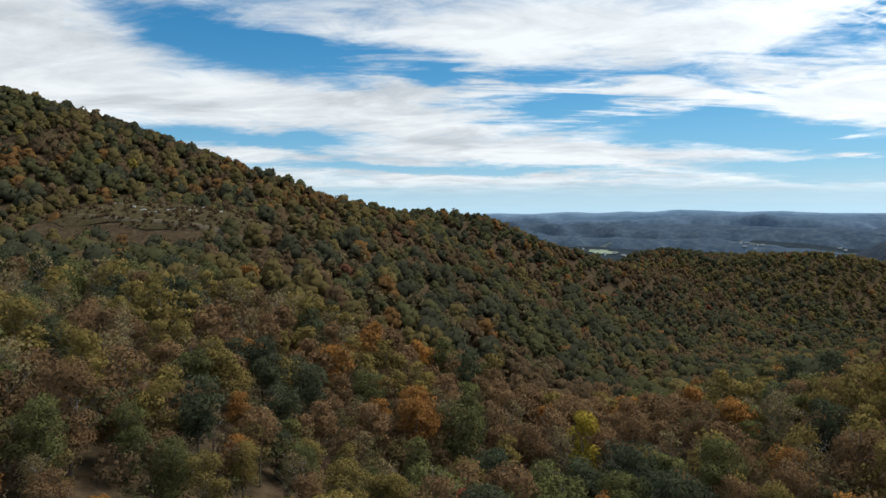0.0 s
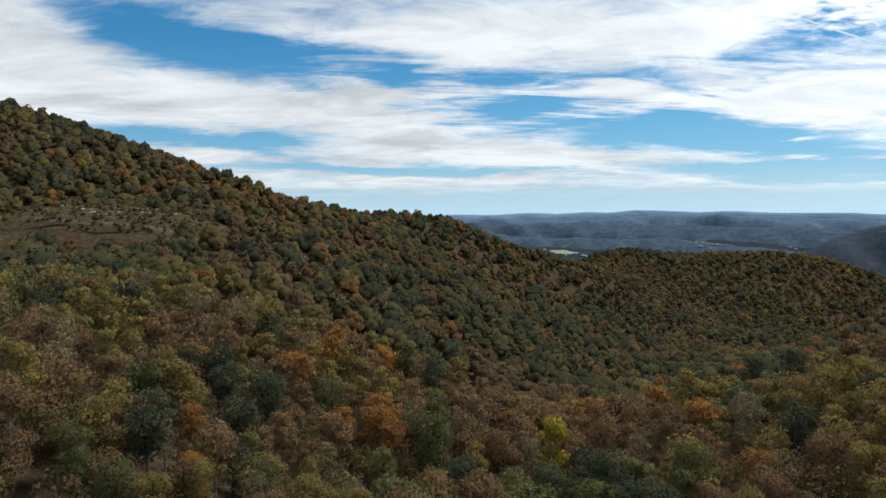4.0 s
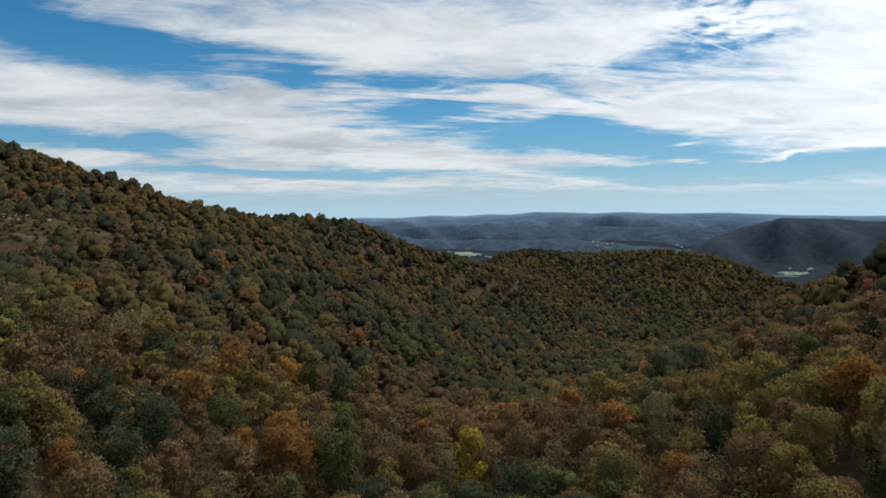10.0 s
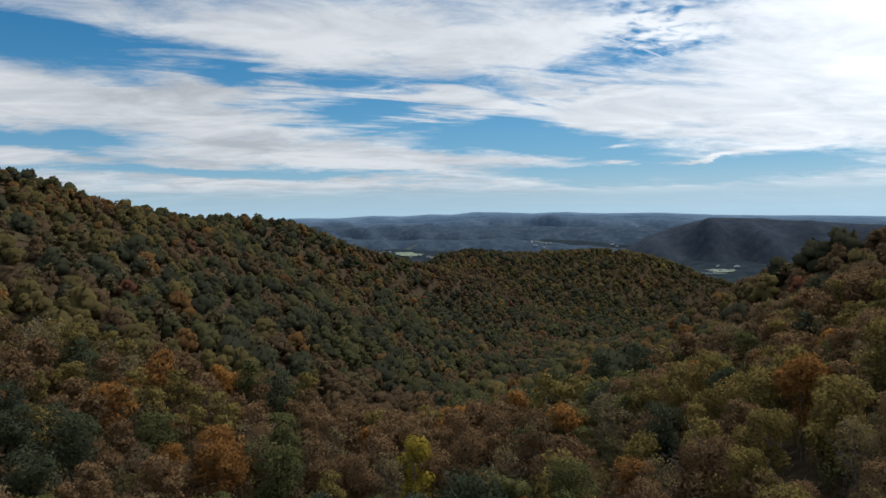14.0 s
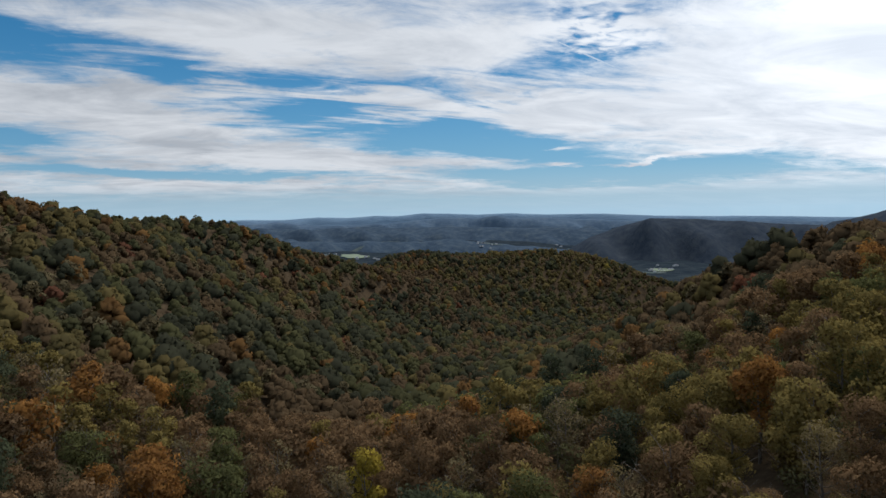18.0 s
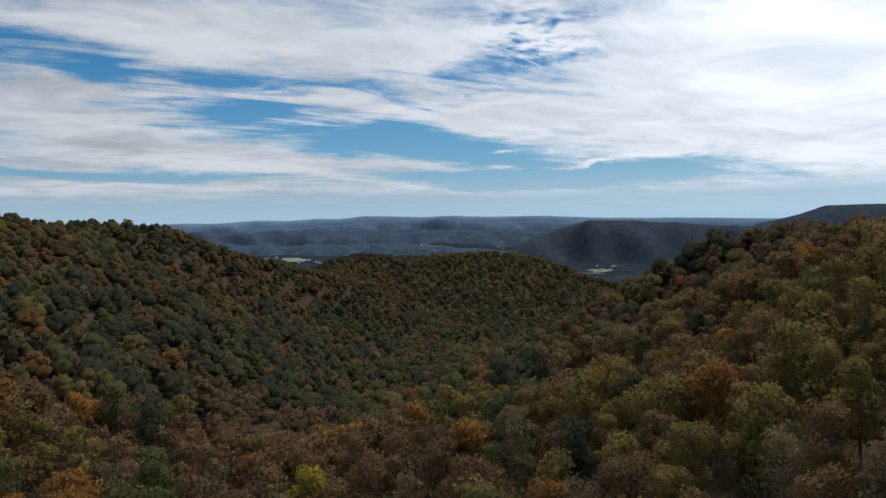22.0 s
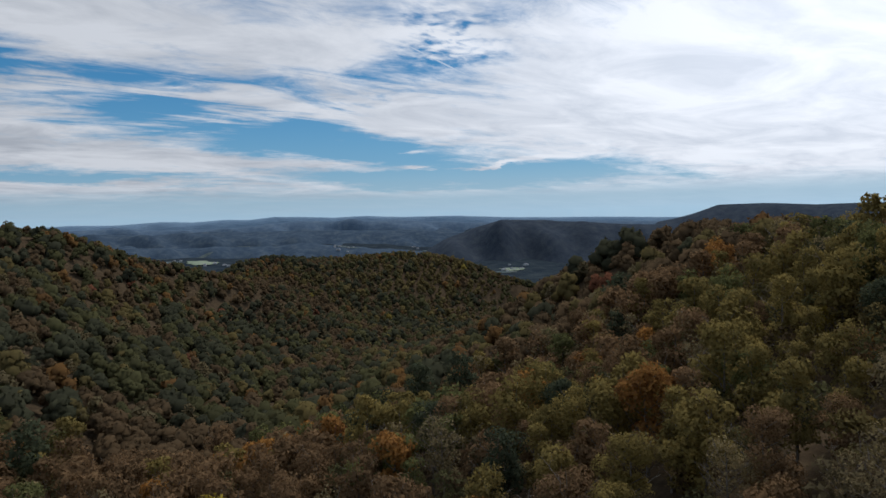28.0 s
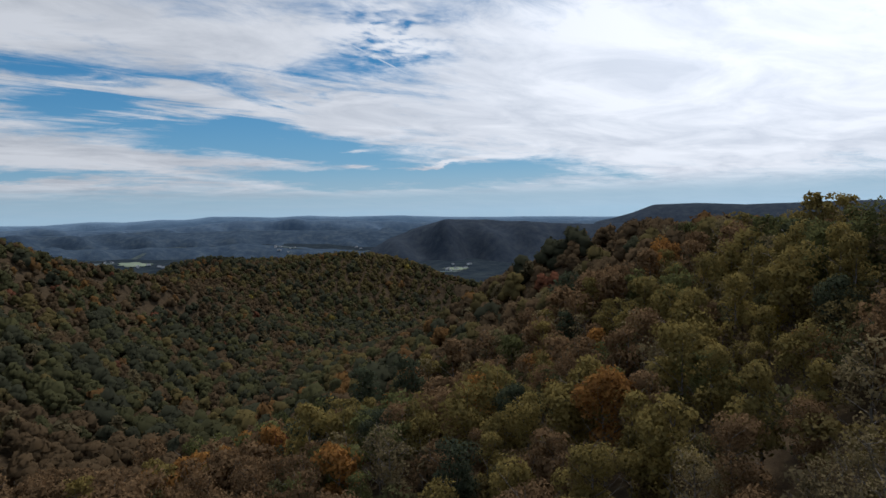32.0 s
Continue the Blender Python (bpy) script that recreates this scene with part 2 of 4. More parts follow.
# ---------------------------------------------------------------- the lie of the land
# Crest and stream lines (x, y, height of the tree tops), metres from the camera's first place and height.
LINES = {
    "left_spur": [(-1000, 470, 255), (-355, 533, 101), (-312, 530, 90), (-265, 527, 77), (-216, 517, 61), (-167, 503, 44), (-122, 500, 29), (-80, 504, 14), (-44, 503, 5)],
    "second_spur": [(-39, 602, 2), (14, 623, 1), (46, 626, -6), (69, 629, -14), (105, 650, -35), (160, 685, -49), (199, 716, -57)],
    "bench_foot": [(-330, 285, 6), (-230, 296, -5), (-150, 302, -9), (-83, 310, -11)],
    "bench_head": [(-350, 350, 24), (-235, 362, 14), (-150, 366, 10), (-83, 372, 4)],
    "left_slope": [(-200, 130, -2), (-110, 130, -10), (-57, 130, -19), (-38, 142, -31)],
    "upper_face": [(-72, 205, -17), (-64, 215, -21), (-45, 246, -25), (-21, 290, -31)],
    "joint_face": [(-90, 390, -4), (-28, 420, -14), (10, 440, -27)],
    "face_foot": [(-20, 184, -35), (-17, 199, -36), (4, 215, -46)],
    "middle_face": [(47, 453, -46), (63, 467, -61), (82, 491, -67)],
    "far_face": [(11, 562, -15), (62, 552, -44), (120, 600, -62), (187, 681, -83)],
    "hollow_side": [(256, 623, -101), (289, 661, -106), (338, 703, -116), (400, 740, -122)],
    "low_slope": [(-90, 30, -12), (-45, 60, -20), (-35, 94, -23)],
    "brook": [(0, -40, -28), (5, 30, -34), (15, 90, -41), (24, 150, -48), (40, 230, -62), (70, 310, -75), (110, 390, -86), (180, 480, -100), (270, 570, -114), (360, 630, -124), (480, 720, -137), (720, 850, -158)],
    "right_ridge": [(238, 234, -13), (242, 226, -10), (239, 209, -8), (230, 187, -4), (221, 168, -4), (199, 136, -2), (174, 106, -1), (149, 88, 0), (127, 75, 2), (125, 40, 8), (105, -15, 10), (40, -90, 14)],
    "ridge_nose": [(244, 251, -23), (242, 269, -28), (242, 271, -33), (244, 290, -40), (260, 360, -74), (285, 440, -98)],
    "right_slope": [(50, 83, -25), (58, 77, -22), (67, 80, -19), (84, 75, -12), (105, 82, -10)],
    "slope_foot": [(58, 117, -35), (74, 140, -36), (100, 143, -34), (116, 184, -43), (193, 240, -43)],
    "slope_step": [(90, 100, -20), (89, 122, -27), (57, 152, -42), (116, 257, -65), (175, 330, -76)],
    "ridge_side": [(145, 150, -20), (205, 212, -30)],
    "knob": [(235, 870, -76), (269, 914, -64), (304, 924, -57), (334, 941, -55), (380, 939, -64), (443, 933, -64), (533, 919, -62), (597, 893, -71), (646, 862, -100), (683, 845, -116), (880, 915, -135)],
    "back_of_spurs": [(-600, 640, 120), (-391, 640, 70), (-266, 630, 38), (-160, 625, 2), (-70, 600, -12)],
    "back_valley": [(-50, 820, -80), (110, 820, -105), (170, 1130, -160)],
    "outer_valley": [(480, 340, -115), (600, 500, -140), (900, 700, -168)],
    "beyond_knob": [(420, 1300, -165), (800, 1250, -178)],
    "behind_right": [(200, 30, -14), (270, 130, -28), (340, 210, -45), (360, 300, -75)],
    "knob_back": [(299, 1015, -88), (371, 1045, -79), (492, 1036, -88), (663, 991, -95), (758, 938, -140)],
}
CANOPY = 17.0


def base_height(x, y):
    s = 1 / (1 + np.exp(-(-x * 0.7 - (y - 600) * 0.7) / 250.0))
    r = np.hypot(x, y)
    valley = -164 - 0.03 * np.clip(x - 700, -600, 1600) + 0.035 * np.clip(r - 2600, 0, None)
    return valley + 300 * s * np.clip(1.6 - r / 3000, 0, 1)


def spots():
    pts = []
    for line in LINES.values():
        for a, b in zip(line, line[1:]):
            n = max(1, int(math.dist(a[:2], b[:2]) / 45))
            pts += [tuple(np.array(a) + (np.array(b) - np.array(a)) * i / n) for i in range(n)]
        pts.append(line[-1])
    return np.array(pts)


SPOT = spots()


def kernel(r):
    return r * r * np.log(r + 1e-6) * 1e-4


def solve_land():
    """Thin plate through the crest and stream lines: weights and the mean plane."""
    n = len(SPOT)
    k = kernel(np.hypot(SPOT[:, None, 0] - SPOT[None, :, 0], SPOT[:, None, 1] - SPOT[None, :, 1]))
    p = np.column_stack([np.ones(n), SPOT[:, :2] / 1000])
    full = np.block([[k + 0.02 * np.eye(n), p], [p.T, np.zeros((3, 3))]])
    w = np.linalg.solve(full, np.concatenate([SPOT[:, 2], np.zeros(3)]))
    return w[:n], w[n:]


WEIGHT, PLANE = solve_land()
_rng = np.random.default_rng(3)
WAVES = [(k * math.cos(a), k * math.sin(a), p, 1 / k) for k, a, p in zip(np.geomspace(0.004, 0.05, 26), _rng.uniform(0, 6.28, 26), _rng.uniform(0, 6.28, 26))]


def canopy_height(x, y):
    """Height of the tree tops over the plan; the ground lies CANOPY lower."""
    x, y = np.asarray(x, float), np.asarray(y, float)
    flat = np.empty(x.size)
    xs, ys = x.ravel(), y.ravel()
    for i in range(0, x.size, 20000):
        u, v = xs[i:i + 20000], ys[i:i + 20000]
        r = np.hypot(u[:, None] - SPOT[None, :, 0], v[:, None] - SPOT[None, :, 1])
        flat[i:i + 20000] = kernel(r) @ WEIGHT + PLANE[0] + (u * PLANE[1] + v * PLANE[2]) / 1000
    # beyond the near hills the land runs out into the valley, behind them into the mountain
    out = np.clip((np.hypot(x - 150, (y - 500) * 0.9) - 720) / 500, 0, 1)
    out = out * out * (3 - 2 * out)
    z = flat.reshape(x.shape) * (1 - out) + base_height(x, y) * out
    rough = sum(np.sin(a * x + b * y + p) * h for a, b, p, h in WAVES)
    far = np.clip((np.hypot(x, y) - 1200) / 900, 0, 1)
    return z + rough * (0.0035 + 0.02 * far)


def ground_height(x, y):
    """The forest floor; on the cut bench there is no wood, and the floor comes up to the height of the tree tops around."""
    x, y = np.asarray(x, float), np.asarray(y, float)
    far = np.clip((np.hypot(x - 4, y - 18) - 240) / 70, 0, 1)
    return canopy_height(x, y) - (CANOPY - 7.0 * far) * (1 - 1.08 * np.exp(-(bench_ring(x, y) ** 4)))


def bench_ring(x, y):
    """0 in the middle of the cleared bench, 1 at its rim."""
    return np.hypot((y - 338 - 0.03 * (x + 150)) / 22.0, (x + 150) / 62.0)


def leaf_mesh(name, tris, soft, mat):
    """A crown: loose triangles that shade with the crown's own roundness."""
    me = mesh_from(name, tris.reshape(-1, 3), np.arange(len(tris) * 3).reshape(-1, 3), [mat], None, True)
    me.normals_split_custom_set_from_vertices(soft.reshape(-1, 3).astype(np.float32))
    return me


def mesh_from(name, verts, faces, mats, idx=None, smooth=False):
    me = bpy.data.meshes.new(name)
    verts, faces = np.asarray(verts, np.float32), np.asarray(faces, np.int32)
    k = faces.shape[1]
    me.vertices.add(len(verts))
    me.vertices.foreach_set("co", verts.ravel())
    me.loops.add(faces.size)
    me.loops.foreach_set("vertex_index", faces.ravel())
    me.polygons.add(len(faces))
    me.polygons.foreach_set("loop_start", np.arange(0, faces.size, k, dtype=np.int32))
    for mt in mats:
        me.materials.append(mt)
    if idx is not None:
        me.polygons.foreach_set("material_index", np.asarray(idx, np.int32))
    me.polygons.foreach_set("use_smooth", np.full(len(faces), smooth))
    me.update(calc_edges=True)
    return me


def grid_faces(nu, nv, closed=False):
    i = np.arange(nu * nv).reshape(nu, nv)
    a, b, c, d = i[:-1, :-1], i[1:, :-1], i[1:, 1:], i[:-1, 1:]
    return np.stack([a, b, c, d], -1).reshape(-1, 4)


def build_ground():
    rad = np.concatenate([[0.5], np.geomspace(8, 5200, 190)])
    ang = np.radians(np.concatenate([np.linspace(-180, -62, 30), np.linspace(-60, 100, 330), np.linspace(102, 180, 21)]))
    rr, aa = np.meshgrid(rad, ang, indexing="ij")
    x, y = rr * np.sin(aa), rr * np.cos(aa)
    z = ground_height(x, y)
    f = grid_faces(*rr.shape)
    # faces beyond 1500 m take the haze-tinted woods colour
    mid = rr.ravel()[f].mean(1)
    ob = new("ground", mesh_from("ground", np.stack([x, y, z], -1).reshape(-1, 3), f[:, ::-1], [LITTER, HAZE_WOODS], mid > 1500, True))
    tagged(ob, "leaf-littered forest floor running out into a wooded valley", "ground", kind="structure")


build_ground()


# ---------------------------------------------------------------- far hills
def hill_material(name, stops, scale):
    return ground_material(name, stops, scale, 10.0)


FAR_LAND = []


def far_ridge(name, label, az0, az1, dist, top, depth, mat, seed, foot=-230, bumps=6.0, ends=3.0, relief=0.16):
    """A long wooded ridge across the valley: crest heights by azimuth, falling away to both sides."""
    rng = np.random.default_rng(seed)
    n, k = int((az1 - az0) * 7), 29
    az = np.linspace(az0, az1, n)
    crest = np.interp(az, [p[0] for p in top], [p[1] for p in top])
    for j in range(7):
        w = 0.12 * 1.9 ** j
        crest = crest + np.sin(az * w * 2 + rng.uniform(0, 6.28)) * bumps / (1.9 ** j)
    v = np.linspace(-1, 1, k)
    prof = np.cos(v * math.pi / 2) ** 1.1
    end = np.clip(np.minimum(az - az0, az1 - az) / ends, 0, 1)
    end = end * end * (3 - 2 * end)
    wob = sum(np.sin(az[:, None] * f + v[None, :] * g + ph) / (1 + 0.35 * i) for i, (f, g, ph) in enumerate(zip(rng.uniform(0.2, 2.0, 14), rng.uniform(-7, 7, 14), rng.uniform(0, 6.28, 14))))
    z = foot + ((crest - foot) * end)[:, None] * (prof[None, :] + wob * (1 - prof[None, :]) * prof[None, :] * relief)
    d = dist + v[None, :] * depth + 0 * az[:, None]
    a = np.radians(az)[:, None] + 0 * v[None, :]
    ver = np.stack([d * np.sin(a), d * np.cos(a), z], -1).reshape(-1, 3)
    FAR_LAND.append((ver, grid_faces(n, k)))
    ob = new(name, mesh_from(name, ver, grid_faces(n, k)[:, ::-1], [mat], None, True))
    return tagged(ob, label, "hills", kind="structure")


# Aerial haze painted into the base colours, paler and bluer from D to A.
HAZE_A = hill_material("haze_blue_far_hills", [(0.3, (0.17, 0.26, 0.36)), (0.7, (0.21, 0.31, 0.41))], 0.01)
HAZE_B = hill_material("haze_grey_blue_hills", [(0.34, (0.078, 0.122, 0.182)), (0.5, (0.100, 0.150, 0.210)), (0.64, (0.128, 0.178, 0.228))], 0.03)
HAZE_C = hill_material("haze_dark_wooded_hills", [(0.34, (0.042, 0.066, 0.100)), (0.5, (0.060, 0.090, 0.126)), (0.64, (0.088, 0.118, 0.144))], 0.03)
HAZE_D = hill_material("haze_dark_mesa_woods", [(0.3, (0.034, 0.047, 0.066)), (0.5, (0.048, 0.062, 0.080)), (0.7, (0.068, 0.080, 0.092))], 0.03)
far_ridge("backdrop_far_ridge", "farthest mountain ridge, coloured pale blue for haze", -60, 110, 4750, [(-60, -22), (2, -30), (5, -24), (8, -29), (11, -14), (13.5, -20), (16, -6), (18, -12), (20, 2), (22, -2), (25, -18), (28, -12), (31, -24), (36, -26), (40, -44), (46, -52), (54, -76), (110, -80)], 150, HAZE_A, 11, bumps=2.5)
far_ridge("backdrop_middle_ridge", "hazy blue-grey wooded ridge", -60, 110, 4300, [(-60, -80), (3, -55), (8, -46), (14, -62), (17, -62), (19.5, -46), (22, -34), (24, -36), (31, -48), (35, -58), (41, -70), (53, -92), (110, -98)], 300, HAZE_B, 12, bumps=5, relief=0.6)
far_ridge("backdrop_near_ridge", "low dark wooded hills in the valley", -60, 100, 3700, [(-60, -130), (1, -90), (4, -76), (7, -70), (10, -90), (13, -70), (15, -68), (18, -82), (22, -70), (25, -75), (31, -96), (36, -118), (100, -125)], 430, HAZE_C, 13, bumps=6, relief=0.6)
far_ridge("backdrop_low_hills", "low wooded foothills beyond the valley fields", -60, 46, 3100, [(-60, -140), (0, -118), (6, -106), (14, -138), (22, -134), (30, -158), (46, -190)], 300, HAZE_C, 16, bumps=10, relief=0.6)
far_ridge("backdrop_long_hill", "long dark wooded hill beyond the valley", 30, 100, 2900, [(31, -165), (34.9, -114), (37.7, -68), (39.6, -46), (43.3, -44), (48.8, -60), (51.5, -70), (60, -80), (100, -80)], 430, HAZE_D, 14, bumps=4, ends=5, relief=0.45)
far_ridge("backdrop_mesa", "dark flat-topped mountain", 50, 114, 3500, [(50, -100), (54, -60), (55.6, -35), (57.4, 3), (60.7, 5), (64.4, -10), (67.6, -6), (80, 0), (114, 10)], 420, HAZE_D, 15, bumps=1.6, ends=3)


# ---------------------------------------------------------------- trees
def cards(cen, nor, size, rng, lift=0.35, round_=0.6):
    """Leaf clusters: one uneven triangle each, turned roughly along the crown's skin. Returns corners and shading normals."""
    n = len(cen)
    out_n = nor / (np.linalg.norm(nor, axis=1)[:, None] + 1e-9)
    nor = out_n + rng.normal(0, 0.6, (n, 3))
    nor /= np.linalg.norm(nor, axis=1)[:, None] + 1e-9
    u = np.cross(nor, rng.normal(0, 1, (n, 3)))
    u /= np.linalg.norm(u, axis=1)[:, None] + 1e-9
    w = np.cross(nor, u)
    s = size * rng.uniform(0.55, 1.4, n)
    out = np.empty((n, 3, 3))
    for i, (a, b) in enumerate(((-1, -0.55), (0.9, -0.65), (0.1, 1.1))):
        out[:, i] = cen + u * ((a + rng.uniform(-0.3, 0.3, n)) * s)[:, None] + w * ((b + rng.uniform(-0.3, 0.3, n)) * s)[:, None]
    soft = out_n * round_ + nor * 0.3 + np.array([0, 0, lift])
    soft /= np.linalg.norm(soft, axis=1)[:, None] + 1e-9
    return out, np.repeat(soft[:, None], 3, 1)


def crown_skin(rng, n, R, H, lift, lobes, fill=0.34):
    """Points and normals on a lumpy crown of several boughs: radius R, height H, its middle at lift."""
    k = lobes
    th = rng.uniform(0, 6.283, k) + np.arange(k) * 2.4
    zz = rng.uniform(-0.95, 1.0, k)
    rr = np.sqrt(np.clip(1 - zz * zz * 0.9, 0.05, 1)) * rng.uniform(0.25, 0.78, k)
    c = np.stack([np.cos(th) * rr * R, np.sin(th) * rr * R, zz * H * 0.40], -1)
    lr = rng.uniform(0.28, 0.50, k) * R
    P, N = [], []
    need = n
    while need > 0:
        i = rng.integers(0, k, need * 3)
        d = rng.normal(0, 1, (len(i), 3))
        d /= np.linalg.norm(d, axis=1)[:, None]
        d[:, 2] = np.where((d[:, 2] < -0.35) & (rng.random(len(i)) < 0.6), -d[:, 2], d[:, 2])
        p = c[i] + d * (lr[i] * rng.uniform(0.55, 1.32, len(i)))[:, None] * np.array([1, 1, 0.85])
        q = np.linalg.norm((p[:, None] - c[None]) / np.array([1, 1, 0.85]), axis=2) / lr[None]
        ok = ((q > 0.8).sum(1) >= k) | (rng.random(len(i)) < fill)
        P.append(p[ok][:need]), N.append(d[ok][:need])
        need -= len(P[-1])
    return np.concatenate(P) + (0, 0, lift), np.concatenate(N)


def icosahedron():
    g = (1 + 5 ** 0.5) / 2
    v = np.array([(-1, g, 0), (1, g, 0), (-1, -g, 0), (1, -g, 0), (0, -1, g), (0, 1, g), (0, -1, -g), (0, 1, -g), (g, 0, -1), (g, 0, 1), (-g, 0, -1), (-g, 0, 1)])
    d = np.linalg.norm(v[:, None] - v[None], axis=2)
    f = [(a, b, c) for a, b, c in itertools.combinations(range(12), 3) if max(d[a, b], d[b, c], d[a, c]) < 2.1]
    v = v / np.linalg.norm(v, axis=1)[:, None]
    return v, np.array([t if np.dot(np.cross(v[t[1]] - v[t[0]], v[t[2]] - v[t[0]]), v[t[0]]) > 0 else t[::-1] for t in f])


ICO_V, ICO_F = icosahedron()


def clumps(rng, k, R, H, lift):
    """Boughs of a crown as uneven leaf masses round its axis, the largest low and the smallest on top."""
    T, S = [], []
    for i in range(k):
        q = (i + 0.5) / k
        a = i * 2.4 + rng.uniform(-0.5, 0.5)
        out = R * (0.62 - 0.5 * q) * rng.uniform(0.8, 1.15)
        c = np.array([math.cos(a) * out, math.sin(a) * out, (q - 0.45) * H * 0.72 + rng.uniform(-0.4, 0.4)])
        r = R * rng.uniform(0.34, 0.52) * (1.05 - 0.25 * q)
        v = ICO_V @ np.linalg.qr(rng.normal(0, 1, (3, 3)))[0]
        p = v * (r * rng.uniform(0.72, 1.25, 12))[:, None] * np.array([1, 1, 0.9]) + c
        n = v * 0.55 + 0.45 * p / np.array([R, R, H * 0.5]) + np.array([0, 0, 0.4])
        n /= np.linalg.norm(n, axis=1)[:, None]
        T.append(p[ICO_F]), S.append(n[ICO_F])
    return np.concatenate(T) + (0, 0, lift), np.concatenate(S)


def tube(pts, radii, sides=5):
    """A tapering branch through pts."""
    pts = np.asarray(pts, float)
    rows = []
    for i, (p, r) in enumerate(zip(pts, radii)):
        d = pts[min(i + 1, len(pts) - 1)] - pts[max(i - 1, 0)]
        d = d / (np.linalg.norm(d) + 1e-9)
        u = np.cross(d, (0.31, 0.95, 0.1))
        u /= np.linalg.norm(u)
        w = np.cross(d, u)
        a = np.arange(sides) * 2 * math.pi / sides
        rows.append(p + (np.cos(a)[:, None] * u + np.sin(a)[:, None] * w) * r)
    n = len(rows)
    f = [(i * sides + j, i * sides + (j + 1) % sides, (i + 1) * sides + (j + 1) % sides, (i + 1) * sides + j) for i in range(n - 1) for j in range(sides)]
    return np.concatenate(rows), np.array(f)


def skeleton_of(rng, height, spread, limbs, twigs):
    """Trunk with limbs, and twigs on them: vertices and quads."""
    V, Fc, off = [], [], 0

    def put(pts, radii, sides):
        nonlocal off
        v, f = tube(pts, radii, sides)
        V.append(v), Fc.append(f + off)
        off += len(v)
    lean = rng.normal(0, 0.03, 2)
    top = np.array([lean[0] * height, lean[1] * height, height * 0.93])
    tr = [np.array([0, 0, -1.2]), top * 0.3 + rng.normal(0, 0.12, 3), top * 0.65 + rng.normal(0, 0.2, 3), top]
    r0 = height * 0.014
    put(tr, [r0 * 1.25, r0, r0 * 0.6, r0 * 0.12], 6)
    for i in range(limbs):
        h = 0.30 + 0.60 * (i + rng.random()) / limbs
        a = i * 2.4 + rng.uniform(-0.5, 0.5)
        s = top * h
        reach = spread * (1.05 - 0.65 * max(0, h - 0.45)) * rng.uniform(0.7, 1.05)
        up = height * rng.uniform(0.10, 0.24)
        e = s + np.array([math.cos(a) * reach, math.sin(a) * reach, up])
        mid = (s + e) / 2 + np.array([0, 0, -0.25]) + rng.normal(0, 0.25, 3)
        put([s, mid, e], [r0 * 0.45 * (1.15 - h * 0.6), r0 * 0.28 * (1.1 - h * 0.5), r0 * 0.06], 4)
        for j in range(twigs):
            q = rng.uniform(0.35, 0.95)
            b = mid + (e - mid) * q if q > 0.5 else s + (mid - s) * q * 2
            d = np.array([math.cos(a + rng.normal(0, 1.0)), math.sin(a + rng.normal(0, 1.0)), rng.uniform(0.2, 1.3)]) * reach * rng.uniform(0.22, 0.45)
            put([b, b + d * 0.55 + rng.normal(0, 0.1, 3), b + d], [r0 * 0.15, r0 * 0.09, r0 * 0.03], 3)
    return np.concatenate(V), np.concatenate(Fc)


# species: leaf tone, crown radius, crown height, tree height, boughs, relative count of leaf clusters, name, label
SPECIES = {
    "green": (4.5, 12.0, 17.0, 16, 1.0, "green_oak_tree", "broad green oak tree on the wooded slope", "oak tree"),
    "dark_green": (5.1, 12.3, 17.5, 17, 1.15, "dark_green_oak_tree", "dense dark green oak tree among autumn woods", "oak tree"),
    "olive": (4.2, 12.2, 17.0, 15, 0.85, "olive_hickory_tree", "olive and yellow-green hickory tree, thinning", "tree"),
    "brown": (4.3, 11.6, 16.0, 15, 0.8, "brown_oak_tree", "rusty brown autumn oak tree with thinning leaves", "oak tree"),
    "orange": (4.2, 11.6, 16.0, 15, 0.95, "orange_maple_tree", "bright orange autumn maple tree", "maple tree"),
    "yellow": (4.1, 12.3, 17.0, 15, 0.9, "yellow_poplar_tree", "golden yellow autumn poplar tree", "poplar tree"),
    "red": (3.5, 10.6, 14.5, 14, 0.95, "red_maple_tree", "crimson red autumn maple tree", "maple tree"),
    "sparse": (4.2, 12.0, 16.5, 12, 0.30, "half_bare_tree", "half-bare grey tree with few tan leaves remaining", "tree"),
}
NEAR = {}      # species -> list of (crown mesh, trunk mesh), fine
MIDDLE = {}    # the same, coarser
OUTER = {}
SHRUB = {}     # species -> leaf sprays of a bush
FARC = {}      # species -> by distance, sets of triangles and corner normals for the joined woods


